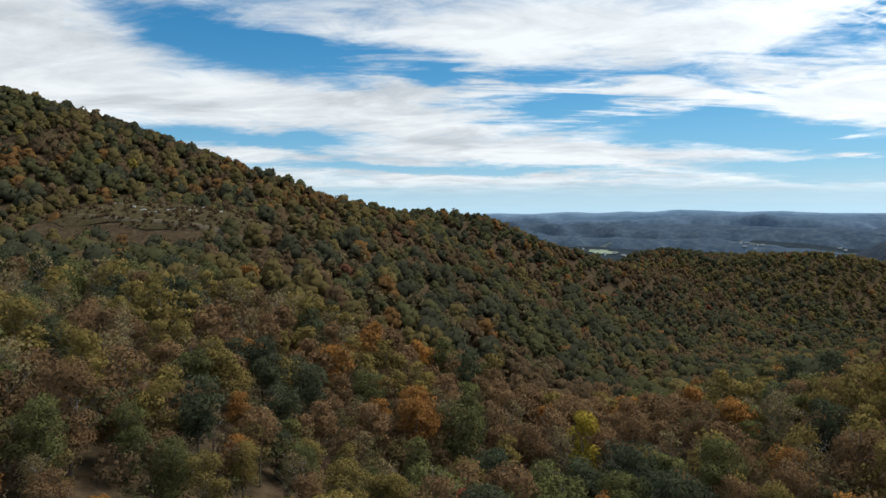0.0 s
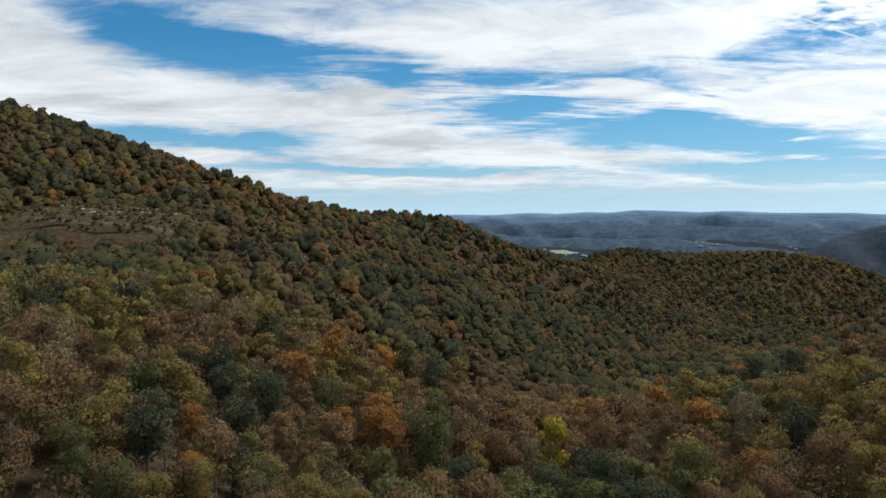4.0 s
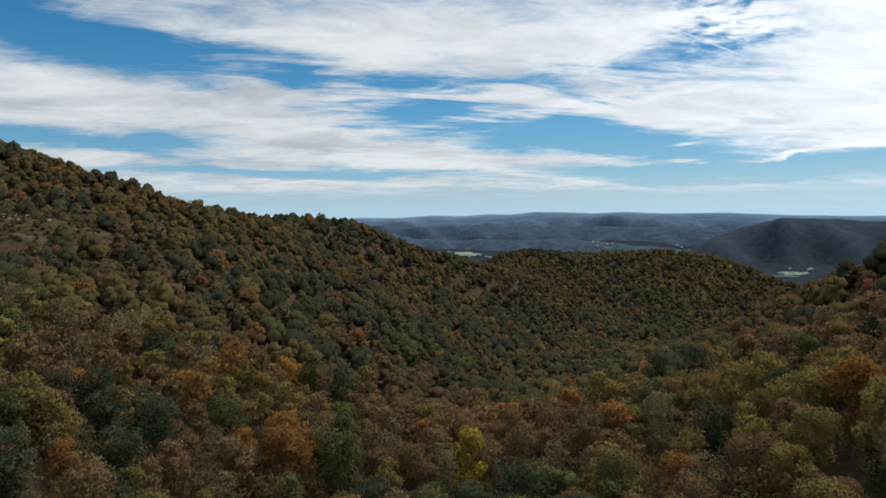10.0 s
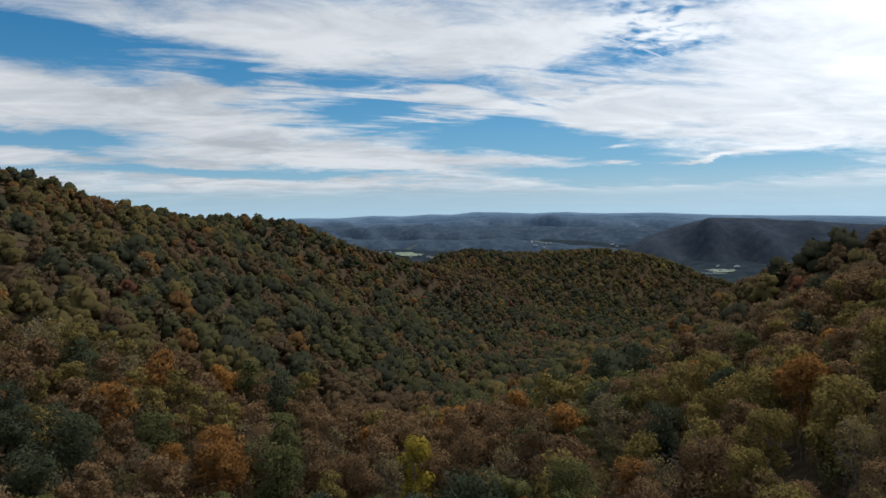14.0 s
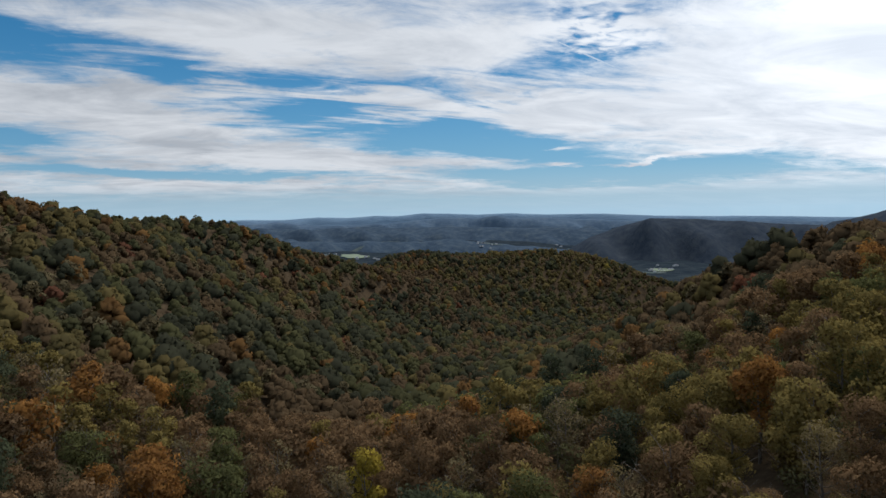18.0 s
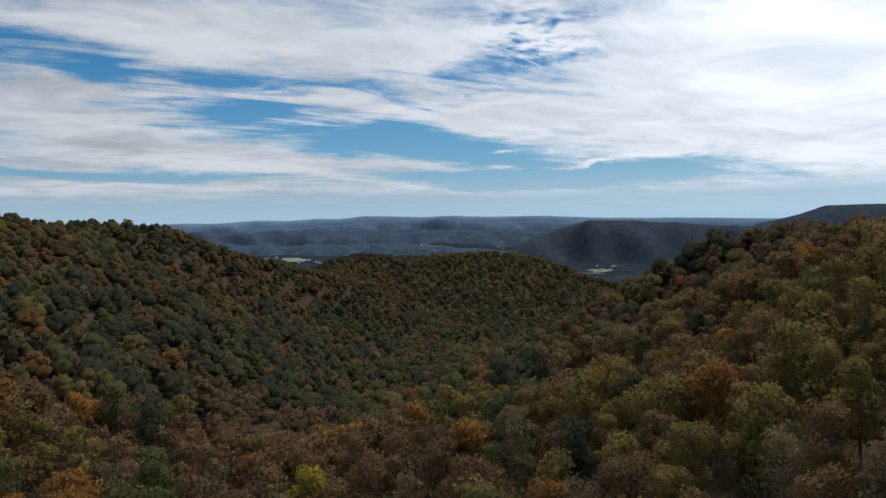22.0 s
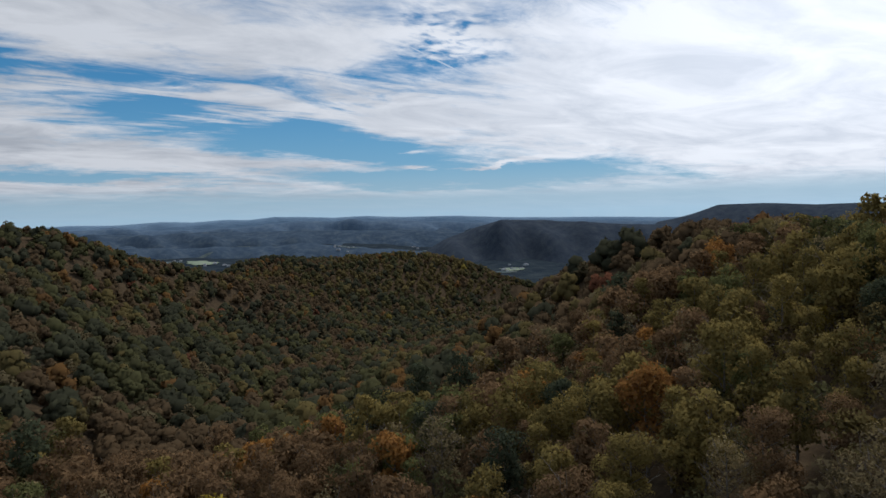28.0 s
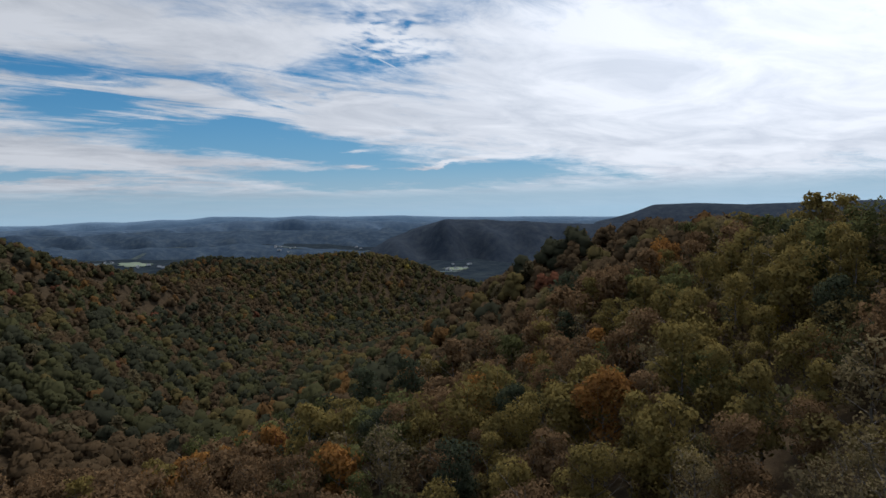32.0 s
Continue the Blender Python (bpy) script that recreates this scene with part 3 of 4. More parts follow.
def make_species():
    rng = np.random.default_rng(17)
    for sp, (R, H, tall, boughs, amount, *_r) in SPECIES.items():
        for store, count, n, size, limbs, twigs in ((NEAR, 4, 7000, 0.165, 11, 3), (MIDDLE, 4, 2700, 0.255, 8, 2), (OUTER, 4, 1150, 0.385, 6, 1)):
            store[sp] = []
            for v in range(count):
                skin, nor = crown_skin(rng, max(60, int(n * amount)), R * rng.uniform(0.88, 1.12), H * rng.uniform(0.92, 1.1), tall - H * 0.47, boughs + 2 * v)
                tri, soft = cards(skin, nor, size * (0.85 if sp == "sparse" else 1.0), rng)
                cm = leaf_mesh(sp + "_crown", tri, soft, LEAF_MAT[sp])
                bare = sp == "sparse"
                vv, ff = skeleton_of(rng, tall, R * 0.95, limbs + (4 if bare else 0), twigs + (3 if bare else 0))
                store[sp].append((cm, mesh_from(sp + "_trunk", vv, ff, [BARK], None, True)))
        FARC[sp] = []
        SHRUB[sp] = [cards(*crown_skin(rng, 330, R * 1.2, H, tall - H * 0.5, 9, 0.1), 0.40, rng) for v in range(6)]
        for k, n, size in ((10, 340, 0.44), (8, 150, 0.58), (5, 56, 0.95), (2, 10, 2.0)):
            sets = []
            for v in range(6):
                wide, deep = R * 1.28, H * 0.74
                body, body_n = clumps(rng, k + v % 2, wide, deep, tall - deep * 0.56)
                at, mix = rng.integers(0, len(body), max(6, int(n * (0.6 + 0.4 * amount)))), rng.dirichlet((1, 1, 1), max(6, int(n * (0.6 + 0.4 * amount))))
                skin, nor = (body[at] * mix[:, :, None]).sum(1), (body_n[at] * mix[:, :, None]).sum(1)
                leaf, leaf_n = cards(skin + nor * rng.uniform(-0.1, 0.55, len(at))[:, None], nor, size, rng, 0.25, 0.9)
                if sp == "sparse":
                    body, body_n = body[::3], body_n[::3]
                sets.append((np.concatenate([body, leaf]), np.concatenate([body_n, leaf_n])))
            FARC[sp].append(sets)


make_species()


def wave_noise(x, y, seed, k0=0.01, k1=0.06):
    r = np.random.default_rng(seed)
    return sum(np.sin(k * (x * math.cos(a) + y * math.sin(a)) + p) for k, a, p in zip(np.geomspace(k0, k1, 8), r.uniform(0, 6.28, 8), r.uniform(0, 6.28, 8))) / 2.8


def species_at(x, y, rng):
    """Which tree grows where: mixed woods with drifts of one colour."""
    n = len(x)
    names = list(SPECIES)
    base = np.array([0.26, 0.15, 0.25, 0.17, 0.024, 0.004, 0.005, 0.137])
    w = np.tile(base, (n, 1))
    a, b, c = (wave_noise(x, y, s) * 0.75 + wave_noise(x, y, s + 40, 0.06, 0.16) * 0.75 for s in (5, 6, 7))
    w[:, 0] *= np.exp(1.3 * a)
    w[:, 1] *= np.exp(1.3 * a - 0.6 * b)
    w[:, 3] *= np.exp(-1.2 * a)
    w[:, 4] *= np.exp(1.2 * b - 0.5 * a)
    w[:, 2] *= np.exp(1.0 * c)
    w[:, 7] *= np.exp(-0.9 * b)
    # the near right-hand slope is drier: more gold, tan and half-bare trees
    dry = np.clip((x - 15 - 0.45 * y) / 25, 0, 1) * np.clip((230 - y) / 60, 0, 1)
    # the hollow is browner than the slopes
    hollow = np.clip((y - 125) / 70, 0, 1) * np.clip((800 - y) / 120, 0, 1) * np.clip((x + 40) / 80, 0, 1)
    w[:, 3] *= 1 + 2.0 * hollow
    w[:, 2] *= 1 - 0.6 * hollow
    w[:, 1] *= 1 + 0.25 * hollow
    w[:, 4] *= 1 + 0.4 * hollow
    w[:, 0] *= 1 - 0.15 * hollow
    w[:, 7] *= 1 - 0.35 * hollow
    # the dark knob, and the broad hump beside it that is still green
    knob = np.clip((y - 840) / 40, 0, 1) * np.clip((430 - x) / 50, 0, 1) * (x > 200)
    hump = np.clip((y - 760) / 60, 0, 1) * np.clip((x - 400) / 50, 0, 1)
    w[:, 1] *= 1 + 2.0 * knob - 0.45 * hump
    w[:, 2] *= 1 - 0.6 * knob + 1.6 * hump
    w[:, 3] *= 1 - 0.45 * hump
    w[:, 0] *= 1 - 0.4 * knob + 0.6 * hump
    w[:, 7] *= 1 - 0.5 * knob - 0.5 * hump
    # the near left-hand slope is olive and tan
    tan = np.clip((10 - x) / 40, 0, 1) * np.clip((270 - y) / 60, 0, 1)
    w[:, 2] *= 1 + 1.1 * tan
    w[:, 3] *= 1 - 0.35 * tan
    w[:, 7] *= 1 + 0.3 * tan
    # the high slope over the bench has turned most
    high = np.clip((y - 392) / 25, 0, 1) * np.clip((40 - x) / 120, 0, 1) * (y < 640)
    w[:, 4] *= 1 + 4.0 * high * np.exp(0.8 * c)
    w[:, 5] *= 1 + 1.5 * high
    w[:, 2] *= 1 + 0.9 * high
    w[:, 3] *= 1 + 0.5 * high
    w[:, 0] *= 1 - 0.3 * high
    w[:, 1] *= 1 - 0.5 * high
    w[:, 7] *= 1 - 0.6 * high
    w[:, 1] *= 1 - 0.7 * dry
    w[:, 0] *= 1 - 0.3 * dry
    w[:, 5] *= 1 + 0.5 * dry
    w[:, 2] *= 1 + 1.5 * dry
    w[:, 3] *= 1 + 0.9 * dry
    w[:, 4] *= 1 + 0.9 * dry
    w[:, 7] *= 1 + 0.7 * dry
    w /= w.sum(1)[:, None]
    pick = (w.cumsum(1) < rng.random(n)[:, None]).sum(1).clip(0, len(names) - 1)
    return np.array(names)[pick]


# trees that stand out, by kind: plan place and size
HERO = {
    "orange": [(-197, 332, 1.2), (-127, 253, 1.2), (-72, 239, 1.18), (-22, 198, 1.2), (-16, 179, 0.58), (-45, 350, 1.2), (-6, 150, 1.15), (168, 620, 1.2), (61, 477, 1.2), (-31, 95, 0.6), (-52, 71, 0.5), (-39, 71, 0.5), (-10, 95, 0.54), (-20, 253, 0.8), (24, 435, 1.1), (353, 745, 1.2), (272, 678, 1.2), (-149, 432, 1.2), (-178, 426, 1.2), (-238, 421, 1.2), (-247, 379, 1.2), (79, 92, 1.01), (-6, 144, 1.08), (106, 261, 1.2)] + [(-39, 121, 0.61), (22, 322, 1.2), (69, 355, 1.2), (117, 138, 0.72), (153, 239, 0.8), (99, 118, 0.58), (74, 185, 1.06), (123, 127, 0.69), (400, 738, 1.2), (180, 579, 1.2), (80, 396, 1.2)],
    "yellow": [(30, 136, 1.15), (398, 722, 1.2), (113, 84, 0.5)],
    "dark_green": [(-38, 99, 0.87), (-39, 145, 0.9), (-31, 146, 0.96), (4, 256, 1.2), (-89, 175, 0.82), (-97, 224, 0.92), (63, 325, 1.2), (-246, 364, 1.2), (-200, 401, 1.2), (21, 283, 0.97), (-43, 152, 0.99), (-35, 154, 0.86), (-32, 127, 0.81), (8, 209, 1.2), (129, 225, 1.2), (141, 229, 1.2), (65, 107, 0.84), (195, 236, 1.2), (111, 202, 1.2), (114, 183, 1.16), (137, 146, 0.71), (231, 231, 1.13), (229, 247, 1.02), (236, 222, 1.13)] + [(108, 74, 0.71)],
    "green": [(-48, 124, 0.97), (5, 144, 1.2), (-5, 129, 0.78), (-154, 276, 1.2), (-107, 328, 1.2), (7, 164, 1.2), (0, 221, 1.11), (-19, 167, 0.91), (90, 83, 0.81), (150, 134, 0.82)],
    "red": [(-46, 306, 1.2), (-31, 443, 1.2), (10, 570, 1.2), (58, 552, 1.2), (-26, 73, 0.5), (126, 165, 0.67), (213, 215, 0.98), (214, 222, 0.86)],
    "brown": [(-50, 270, 1.04), (-41, 250, 1.02), (-44, 70, 0.6), (-25, 132, 0.83), (-44, 102, 0.68), (42, 139, 1.06), (22, 149, 0.95), (66, 261, 1.2), (49, 161, 0.97), (77, 114, 0.65), (58, 233, 1.2), (163, 127, 0.89), (127, 180, 1.13)],
    "sparse": [(-87, 146, 0.87), (-100, 160, 0.77), (-52, 170, 1.01), (-82, 214, 1.05), (-67, 203, 0.98), (-29, 270, 1.2), (-48, 204, 0.97), (-118, 177, 0.87), (-46, 62, 0.66), (-16, 127, 0.69), (-61, 121, 0.84), (-54, 130, 0.73), (71, 135, 0.89), (52, 89, 0.74), (65, 71, 0.74), (68, 127, 0.99), (64, 56, 0.95), (226, 241, 0.73), (69, 62, 0.56)],
    "olive": [(-72, 162, 1.2), (-30, 80, 0.76), (-29, 92, 0.63), (-58, 79, 0.73), (-94, 324, 1.2), (-23, 110, 0.61), (-13, 189, 0.81), (510, 755, 1.2), (63, 82, 0.86), (95, 255, 1.2), (44, 82, 0.64), (18, 232, 1.18), (74, 168, 1.2), (109, 89, 0.95), (81, 66, 0.67), (516, 732, 1.2), (164, 134, 0.77), (157, 95, 1.14), (158, 90, 1.08)],
}


def clear_of(x, y):
    """Where no tree stands: the cut bench with its track."""
    return (bench_ring(x, y) > 0.98) & (bench_ring(x, y + 9) > 0.95)


def understorey(rng):
    """Low bushes and young trees that close the gaps under the near crowns."""
    n = 1700
    d, a = 210 * np.sqrt(rng.uniform(0.03, 1, n)), np.radians(rng.uniform(-58, 90, n))
    x, y = 4 + d * np.sin(a), 18 + d * np.cos(a)
    kinds = np.array(["brown", "olive", "green", "sparse"])[rng.choice(4, n, p=[0.34, 0.30, 0.20, 0.16])]
    z, s, turn, tint = ground_height(x, y), rng.uniform(0.42, 0.66, n), rng.uniform(0, 6.283, n), rng.random(n)
    for kind in ("brown", "olive", "green", "sparse"):
        V, T, N = [], [], []
        for v in range(6):
            i = np.flatnonzero(kinds == kind)[v::6]
            q, soft = SHRUB[kind][v]
            scatter(q, soft, x[i], y[i], z[i], s[i], turn[i], tint[i], V, T, N)
        # the bushes share the distance-muted leaf colours
        joined(kind + "_understorey", V, T, N, MUTED_WOOD_MAT[kind], "low " + kind + " bushes and saplings under the trees", "undergrowth")


def scatter(q, soft, x, y, z, s, turn, tint, V, T, N):
    """Copies of one crown's triangles, turned and scaled, onto the lists of corners, tints and normals."""
    c, n = np.cos(turn) * s, np.sin(turn) * s
    px = q[None, :, :, 0] * c[:, None, None] - q[None, :, :, 1] * n[:, None, None] + x[:, None, None]
    py = q[None, :, :, 0] * n[:, None, None] + q[None, :, :, 1] * c[:, None, None] + y[:, None, None]
    pz = q[None, :, :, 2] * s[:, None, None] + z[:, None, None]
    V.append(np.stack([px, py, pz], -1).reshape(-1, 3))
    T.append(np.repeat(tint, q.shape[0] * 3))
    sx = soft[None, :, :, 0] * c[:, None, None] - soft[None, :, :, 1] * n[:, None, None]
    sy = soft[None, :, :, 0] * n[:, None, None] + soft[None, :, :, 1] * c[:, None, None]
    N.append(np.stack([sx, sy, soft[None, :, :, 2] * s[:, None, None]], -1).reshape(-1, 3))


def joined(name, V, T, N, mat, label, cat):
    V, T, N = np.concatenate(V), np.concatenate(T), np.concatenate(N)
    me = mesh_from(name, V, np.arange(len(V)).reshape(-1, 3), [mat], None, True)
    N /= np.linalg.norm(N, axis=1)[:, None]
    me.normals_split_custom_set_from_vertices(N.astype(np.float32))
    at = me.attributes.new("tint", "FLOAT", "POINT")
    at.data.foreach_set("value", T.astype(np.float32))
    tagged(new(name, me), label, cat, kind="stuff")


def plant():
    rng = np.random.default_rng(42)
    X, Y = [], []
    # the nearer woods tree by tree, the farther slopes with broad old crowns
    for step, outer in ((7.8, False), (9.2, True)):
        gx, gy = np.meshgrid(np.arange(-640, 960, step), np.arange(-90, 1420, step))
        u = (gx + rng.uniform(-0.5, 0.5, gx.shape) * step + (np.arange(gx.shape[0]) % 2)[:, None] * step / 2).ravel()
        v = (gy + rng.uniform(-0.5, 0.5, gy.shape) * step).ravel()
        a = np.degrees(np.arctan2(u - 4, v - 18))
        far = np.hypot(u - 4, v - 18)
        close = (far < 235) & (a > -52) & (a < 92) | (far < 62)
        X.append(u[close != outer]), Y.append(v[close != outer])
    x, y = np.concatenate(X), np.concatenate(Y)
    ok = clear_of(x, y)
    # few trees on the far sides of the hills
    back = ((y > 720) & (x < 130)) | ((x > 275) & (y < 420)) | (x < -480)
    ok &= ~back | (rng.random(len(x)) < 0.25)
    for rows in HERO.values():
        for hx, hy, s in rows:
            ok &= np.hypot(x - hx, y - hy) > 4.6 * s
    x, y = x[ok], y[ok]
    sp = species_at(x, y, rng)
    z = canopy_height(x, y) - CANOPY
    # middle of the flight, for choosing how fine a tree is
    d = np.hypot(x - 4, y - 18)
    az = np.degrees(np.arctan2(x - 4, y - 18))
    inview = (az > -52) & (az < 92) | (d < 62)
    scale = 0.72 + 0.5 * rng.random(len(x)) ** 0.9
    broad = (d >= 235) | ~inview
    scale = np.where(broad, np.where(rng.random(len(x)) < 0.28, rng.uniform(1.12, 1.5, len(x)), rng.uniform(0.6, 1.0, len(x))), scale)
    z = z + np.where(broad, 0.6 - 13.0 * (scale - 0.95), -14.0 * np.clip(scale - 0.93, 0, 1))
    turn = rng.uniform(0, 6.283, len(x))
    # the tall showy trees stand clear of lower neighbours
    for rows in HERO.values():
        for hx, hy, s in rows:
            gap = np.hypot(x - hx * 0.92, y - hy * 0.92)
            scale = np.where((gap < 12) & (scale > 0.6), scale * (0.66 + 0.028 * gap), scale)
    near = (d < 235) & inview
    for s in SPECIES:
        i = np.flatnonzero(near & (sp == s))
        near[i[np.argsort(d[i])[295:]]] = False
    for i in np.flatnonzero(near):
        single_tree(sp[i], x[i], y[i], z[i], scale[i], turn[i], d[i], rng)
    far_heroes = {k: [] for k in SPECIES}
    for name, rows in HERO.items():
        for hx, hy, s in rows:
            hd = math.hypot(hx - 4, hy - 18)
            hz = float(canopy_height(np.array([hx]), np.array([hy]))[0]) - CANOPY - 14.0 * max(0, s - 1.15)
            if hd < 235:
                single_tree(name, hx, hy, hz, s, rng.uniform(0, 6.28), hd, rng)
            else:
                far_heroes[name].append((hx, hy, hz + 0.6 - 13.0 * (s * 1.28 - 0.95), s * 1.28))
    for name, rows in far_heroes.items():
        for hx, hy, hz, s in rows:
            x, y, z, sp = np.append(x, hx), np.append(y, hy), np.append(z, hz), np.append(sp, name)
            scale, turn, d, near, inview = np.append(scale, s), np.append(turn, s * 7), np.append(d, math.hypot(hx, hy)), np.append(near, False), np.append(inview, True)
    understorey(rng)
    # the rest of the woods: joined, by colour
    rest = ~near
    # slopes that face the valley's head get fuller crowns than the far sides of the hills
    u = np.linspace(0.1, 0.97, 40)
    rise = canopy_height(x[:, None] * u + 4 * (1 - u), y[:, None] * u + 18 * (1 - u)) - (z[:, None] + CANOPY) * u
    face = inview & (rise.max(1) < 9)
    lod = np.where((d < 300) & face, 0, np.where((d < 560) & face, 1, np.where(face, 2, 3)))
    tint = rng.random(len(x))
    for s in SPECIES:
        V, T, N = [], [], []
        for l in range(4):
            for v in range(6):
                i = np.flatnonzero(rest & (sp == s) & (lod == l))
                i = i[v::6]
                if not len(i):
                    continue
                q, soft = FARC[s][l][v]
                scatter(q, soft, x[i], y[i], z[i], scale[i], turn[i], tint[i], V, T, N)
        joined(s + "_woodland", V, T, N, MUTED_WOOD_MAT[s], s.replace("_", " ") + " tree crowns of the woods across the slopes", "woodland")


def single_tree(sp, x, y, z, s, turn, dist, rng):
    _R, _H, _t, _b, _a, name, label, cat = SPECIES[sp]
    store = (NEAR if dist < 88 else MIDDLE if dist < 155 else OUTER)[sp]
    cm, tm = store[int(rng.integers(0, len(store)))]
    root = new(name)
    root.empty_display_size = 1.0
    root.matrix_world = pose(x, y, z, 0, 0, math.degrees(turn)) @ Matrix.Scale(s, 4)
    tagged(root, label, cat, group=sp.replace("_", " ") + " trees of the slope")
    for nm, me in (("trunk", tm), ("crown", cm)):
        ob = new(nm, me)
        ob.parent = root
    return root


plant()


# ---------------------------------------------------------------- the cut bench: rocks, track and scrub
ROCK = ground_material("pale_rock", [(0.3, (0.20, 0.185, 0.165)), (0.5, (0.29, 0.275, 0.25)), (0.7, (0.40, 0.385, 0.355))], 1.5)
DRY_GRASS = ground_material("dry_grass", [(0.3, (0.045, 0.041, 0.022)), (0.5, (0.075, 0.062, 0.033)), (0.7, (0.115, 0.092, 0.050))], 0.35)
DIRT = ground_material("pale_dirt_track", [(0.3, (0.085, 0.072, 0.050)), (0.5, (0.120, 0.100, 0.070)), (0.7, (0.165, 0.138, 0.096))], 0.8)


def boulder_mesh(seed):
    r = np.random.default_rng(seed)
    bm = bmesh.new()
    bmesh.ops.create_icosphere(bm, subdivisions=2, radius=1.0)
    for v in bm.verts:
        k = 1 + 0.28 * noise.noise(v.co * 1.3 + Vector((seed * 3.1, 0, 0)))
        v.co = Vector((v.co.x * k * r.uniform(0.95, 1.05), v.co.y * k, max(v.co.z * k * 0.7, -0.3)))
    me = bpy.data.meshes.new("boulder")
    bm.to_mesh(me)
    bm.free()
    me.materials.append(ROCK)
    return me


def clearing():
    """Rough dry grass on the cut slope, laid over the forest floor."""
    n, k = 90, 26
    a, q = np.linspace(0, 2 * math.pi, n), np.linspace(0, 1, k)
    aa, qq = np.meshgrid(a, q, indexing="ij")
    edge = 1 + 0.10 * np.sin(aa * 5 + 1) + 0.07 * np.sin(aa * 11)
    x, y = -150 + np.cos(aa) * qq * 58 * edge, 338 + np.sin(aa) * qq * 18 * edge
    z = ground_height(x, y) + 0.25 * (1 - qq ** 6) + 0.35 * np.sin(x * 0.5 + y * 0.3) * np.sin(y * 0.7 - x * 0.2) * (1 - qq ** 4)
    ob = new("clearing", mesh_from("clearing", np.stack([x, y, z], -1).reshape(-1, 3), grid_faces(n, k)[:, ::-1], [DRY_GRASS], None, True))
    tagged(ob, "rough dry grass on a cleared hillside bench", "clearing", kind="structure")


def bench_things():
    clearing()
    r = np.random.default_rng(77)
    shapes = [boulder_mesh(i) for i in range(5)]
    for i in range(34):
        x, y = -142 + r.normal(0, 16), 340 + r.uniform(-9, 9)
        ob = new("boulder", shapes[i % 5])
        s = r.uniform(0.4, 1.1)
        ob.matrix_world = pose(x, y, float(ground_height(np.array([x]), np.array([y]))[0]) + 0.1, 0, 0, r.uniform(0, 360)) @ Matrix.Diagonal((s * 1.3, s, s, 1))
        tagged(ob, "pale weathered boulder on the cut hillside bench", "rock", group="boulders of the bench")
    # the dirt track, with a low verge on both sides
    n = 60
    u = np.linspace(0, 1, n)
    cx, cy = -190 + 100 * u, 330 - 9 * u - 2 * np.sin(u * 5.0)
    ver, k = [], (-1.5, -1.2, 0.0, 1.2, 1.5)
    for j, o in enumerate(k):
        yy = cy + o
        ver.append(np.stack([cx, yy, ground_height(cx, yy) + (0.05, 0.28, 0.22, 0.28, 0.05)[j]], -1))
    ver = np.stack(ver, 1).reshape(-1, 3)
    ob = new("dirt_track", mesh_from("dirt_track", ver, grid_faces(n, 5)[:, ::-1], [DIRT], None, True))
    tagged(ob, "pale dirt track along the cut hillside bench", "track", kind="structure")
    # brown scrub
    m = 380
    ang, q = r.uniform(0, 6.283, m), np.sqrt(r.uniform(0, 1, m))
    x, y = -150 + np.cos(ang) * q * 58, 338 + np.sin(ang) * q * 18
    V, T, N = [], [], []
    for v in range(6):
        c, soft = FARC["brown"][2][v]
        i = np.arange(m)[v::6]
        scatter(c - np.array([0, 0, 8.5]), soft, x[i], y[i], ground_height(x[i], y[i]), r.uniform(0.08, 0.30, len(i)), r.uniform(0, 6.28, len(i)), r.random(len(i)), V, T, N)
    joined("brown_scrub", V, T, N, MUTED_WOOD_MAT["brown"], "low brown scrub on the cleared hillside bench", "scrub")


bench_things()


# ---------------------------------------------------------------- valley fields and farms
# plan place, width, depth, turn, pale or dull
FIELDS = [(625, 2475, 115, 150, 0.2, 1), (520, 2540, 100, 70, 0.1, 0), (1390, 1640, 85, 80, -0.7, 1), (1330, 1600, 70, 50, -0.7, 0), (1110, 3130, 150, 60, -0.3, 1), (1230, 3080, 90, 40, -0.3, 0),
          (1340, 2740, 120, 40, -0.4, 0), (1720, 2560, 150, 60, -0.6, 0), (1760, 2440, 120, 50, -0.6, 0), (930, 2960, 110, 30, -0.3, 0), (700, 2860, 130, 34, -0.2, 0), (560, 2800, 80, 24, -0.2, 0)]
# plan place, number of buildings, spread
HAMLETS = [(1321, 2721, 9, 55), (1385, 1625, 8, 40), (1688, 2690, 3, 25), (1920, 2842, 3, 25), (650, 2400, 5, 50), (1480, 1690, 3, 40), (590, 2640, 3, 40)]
MEADOW = ground_material("pale_meadow", [(0.3, (0.17, 0.22, 0.17)), (0.5, (0.23, 0.28, 0.20)), (0.7, (0.31, 0.35, 0.26))], 0.02)
STUBBLE = ground_material("dull_pasture", [(0.3, (0.08, 0.11, 0.115)), (0.5, (0.115, 0.145, 0.14)), (0.7, (0.19, 0.21, 0.195))], 0.02)
PALE_WALL = ground_material("white_boards", [(0.3, (0.70, 0.70, 0.70)), (0.7, (0.80, 0.80, 0.79))], 0.5)
ROOF = ground_material("grey_roofing", [(0.3, (0.22, 0.23, 0.25)), (0.7, (0.32, 0.33, 0.35))], 0.5)
LAND_TREES = [BVHTree.FromPolygons(v.tolist(), f.tolist()) for v, f in FAR_LAND]


def far_floor(x, y):
    """The top of whatever land lies at this place of the valley."""
    z = float(ground_height(np.array([x]), np.array([y]))[0])
    for tree in LAND_TREES:
        hit = tree.ray_cast(Vector((x, y, 900)), Vector((0, 0, -1)))[0]
        if hit:
            z = max(z, hit.z)
    return z


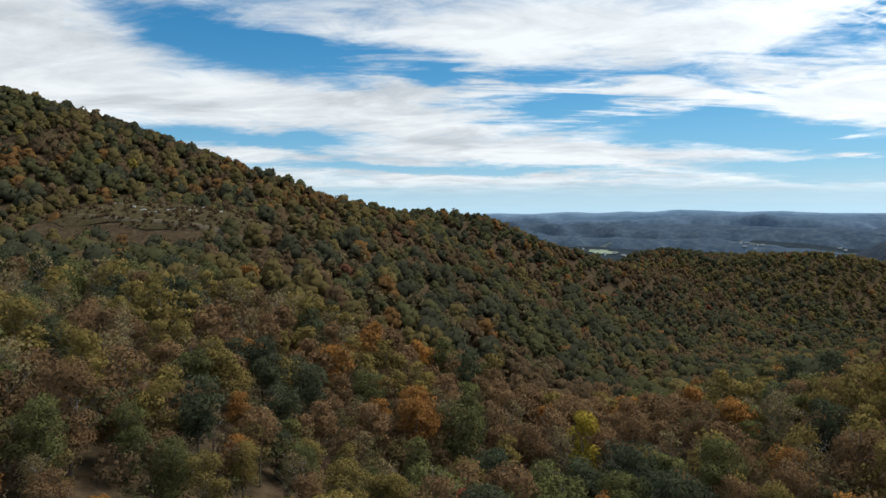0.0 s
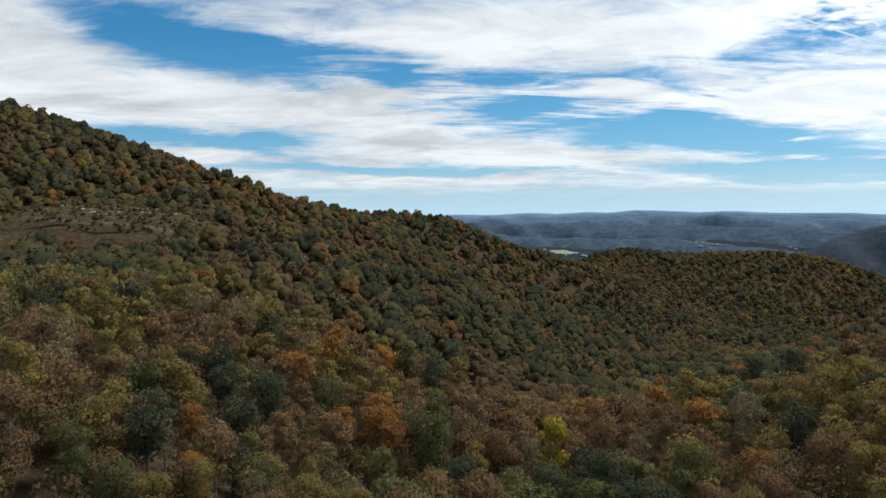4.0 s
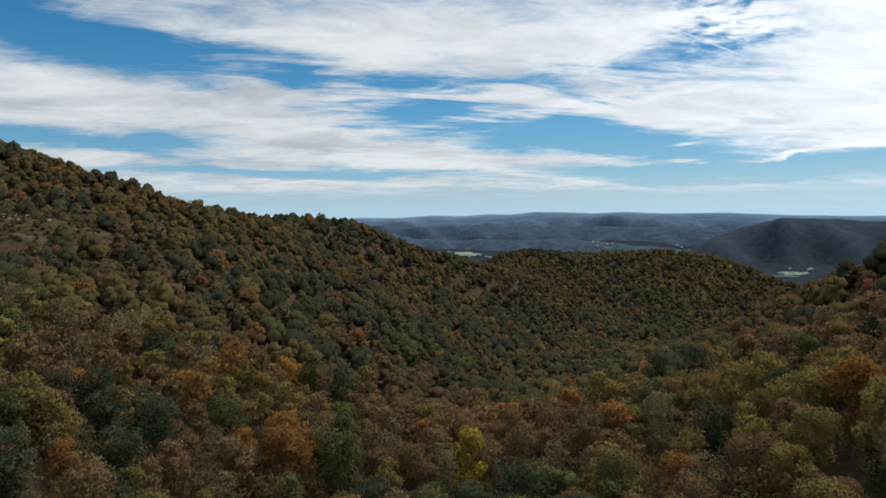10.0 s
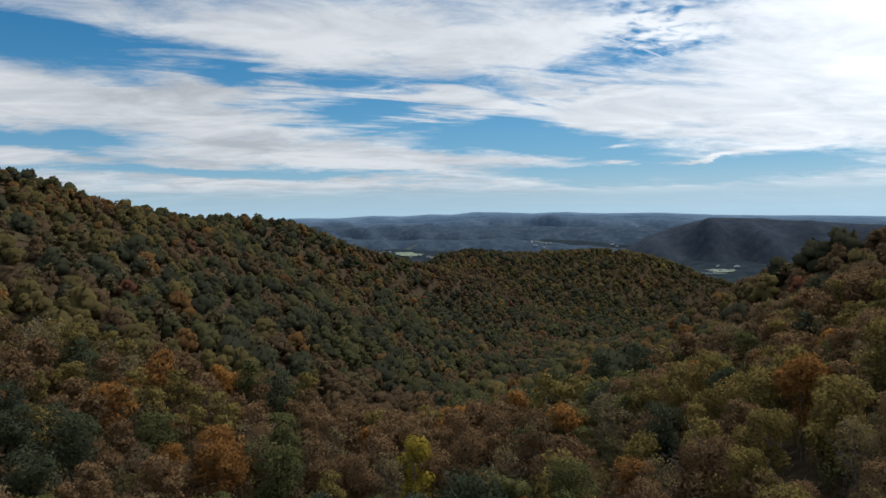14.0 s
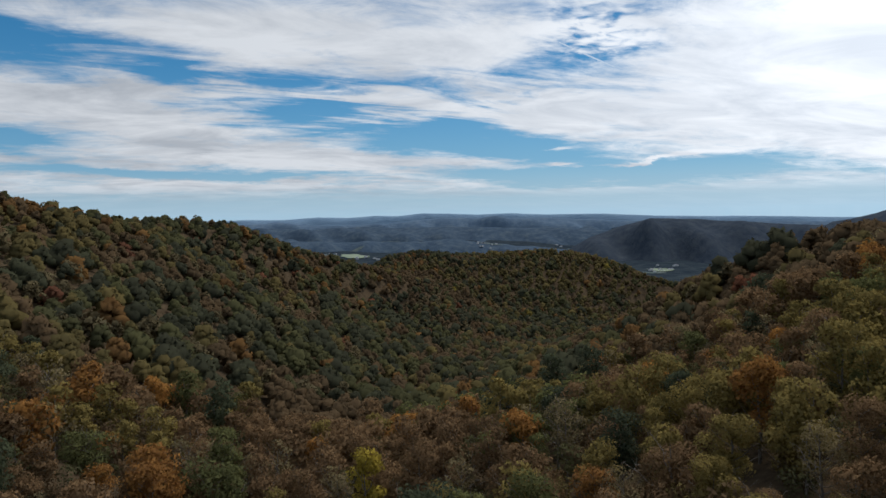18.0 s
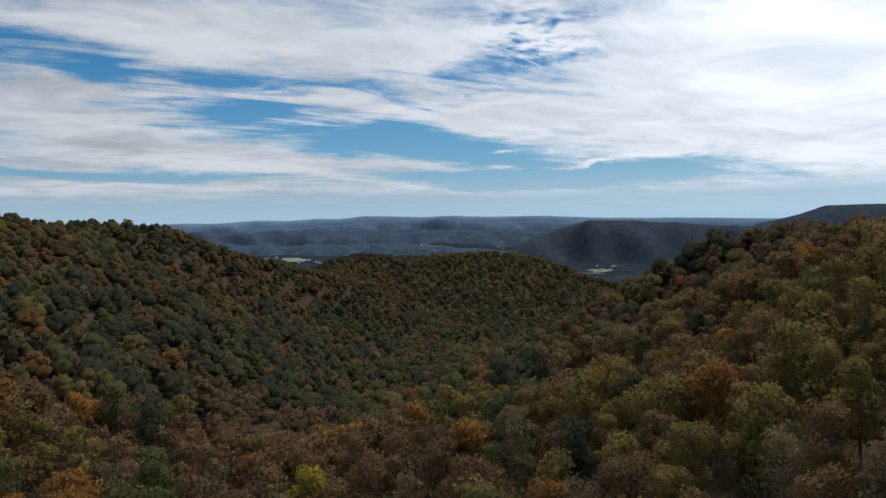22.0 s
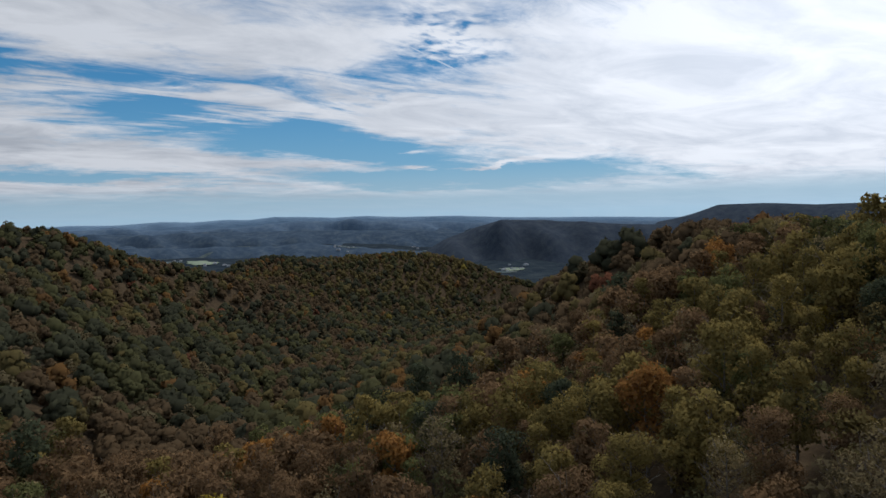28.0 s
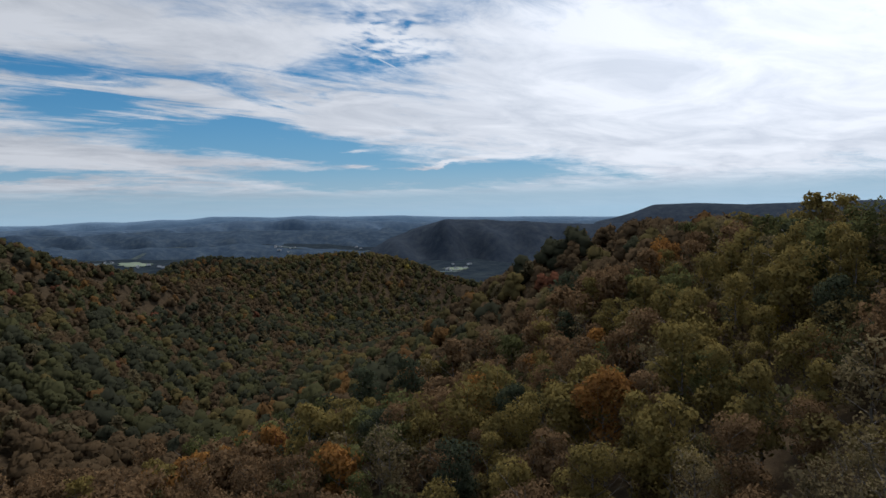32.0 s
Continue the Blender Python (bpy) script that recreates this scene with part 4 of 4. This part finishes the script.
def meadow(x, y, wide, deep, turn, mat, seed):
    """An uneven field laid on the valley floor."""
    r = np.random.default_rng(seed)
    n, k = 22, 5
    ang = np.linspace(0, 2 * math.pi, n, endpoint=False)
    edge = 1 + r.uniform(-0.28, 0.18, n)
    c, s = math.cos(turn), math.sin(turn)
    ver, faces = [(x, y, far_floor(x, y) + 2.0)], []
    for j in range(1, k + 1):
        for i in range(n):
            u, v = math.cos(ang[i]) * wide / 2 * edge[i] * j / k, math.sin(ang[i]) * deep / 2 * edge[i] * j / k
            px, py = x + u * c - v * s, y + u * s + v * c
            ver.append((px, py, far_floor(px, py) + 2.0))
    for i in range(n):
        faces.append((0, 1 + i, 1 + (i + 1) % n))
        for j in range(k - 1):
            a, b = 1 + j * n + i, 1 + j * n + (i + 1) % n
            faces += [(a, a + n, b + n), (a, b + n, b)]
    ob = new("meadow", mesh_from("meadow", ver, faces, [mat], None, True))
    tagged(ob, "pale open field among dark valley woods", "field", kind="structure")


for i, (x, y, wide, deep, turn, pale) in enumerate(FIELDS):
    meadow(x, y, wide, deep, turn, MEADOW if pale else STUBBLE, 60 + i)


def house_parts():
    """A long farm building: boarded walls under a gabled roof with eaves."""
    L, W, H, T = 1.0, 0.5, 0.32, 0.24
    wv = [(-L, -W, -0.3), (L, -W, -0.3), (L, W, -0.3), (-L, W, -0.3), (-L, -W, H), (L, -W, H), (L, W, H), (-L, W, H), (-L, 0, H + T), (L, 0, H + T)]
    wf = [(0, 1, 5, 4), (2, 3, 7, 6), (1, 2, 6, 5), (3, 0, 4, 7)]
    walls = mesh_from("farm_walls", wv, wf, [PALE_WALL])
    o = 0.06
    rv, rf = [], []
    for s in (-1, 1):
        b = len(rv)
        for x in (-L - o, L + o):
            rv += [(x, s * (W + o), H - 0.04), (x, 0, H + T + 0.02), (x, 0, H + T + 0.08), (x, s * (W + o), H + 0.02)]
        rf += [(b, b + 1, b + 5, b + 4), (b + 3, b + 2, b + 6, b + 7), (b, b + 4, b + 7, b + 3), (b, b + 1, b + 2, b + 3), (b + 4, b + 5, b + 6, b + 7)]
    return walls, mesh_from("farm_roof", rv, rf, [ROOF])


WALLS, ROOFS = house_parts()


def farm(x, y, size, turn):
    root = new("farm_building")
    root.matrix_world = pose(x, y, far_floor(x, y) + 2.5 + size * 0.2, 0, 0, turn) @ Matrix.Scale(size, 4)
    tagged(root, "small white farm building with grey roof in the valley", "farmhouse", group="farm buildings of the valley")
    for nm, me in (("wall", WALLS), ("roof", ROOFS)):
        ob = new(nm, me)
        ob.parent = root


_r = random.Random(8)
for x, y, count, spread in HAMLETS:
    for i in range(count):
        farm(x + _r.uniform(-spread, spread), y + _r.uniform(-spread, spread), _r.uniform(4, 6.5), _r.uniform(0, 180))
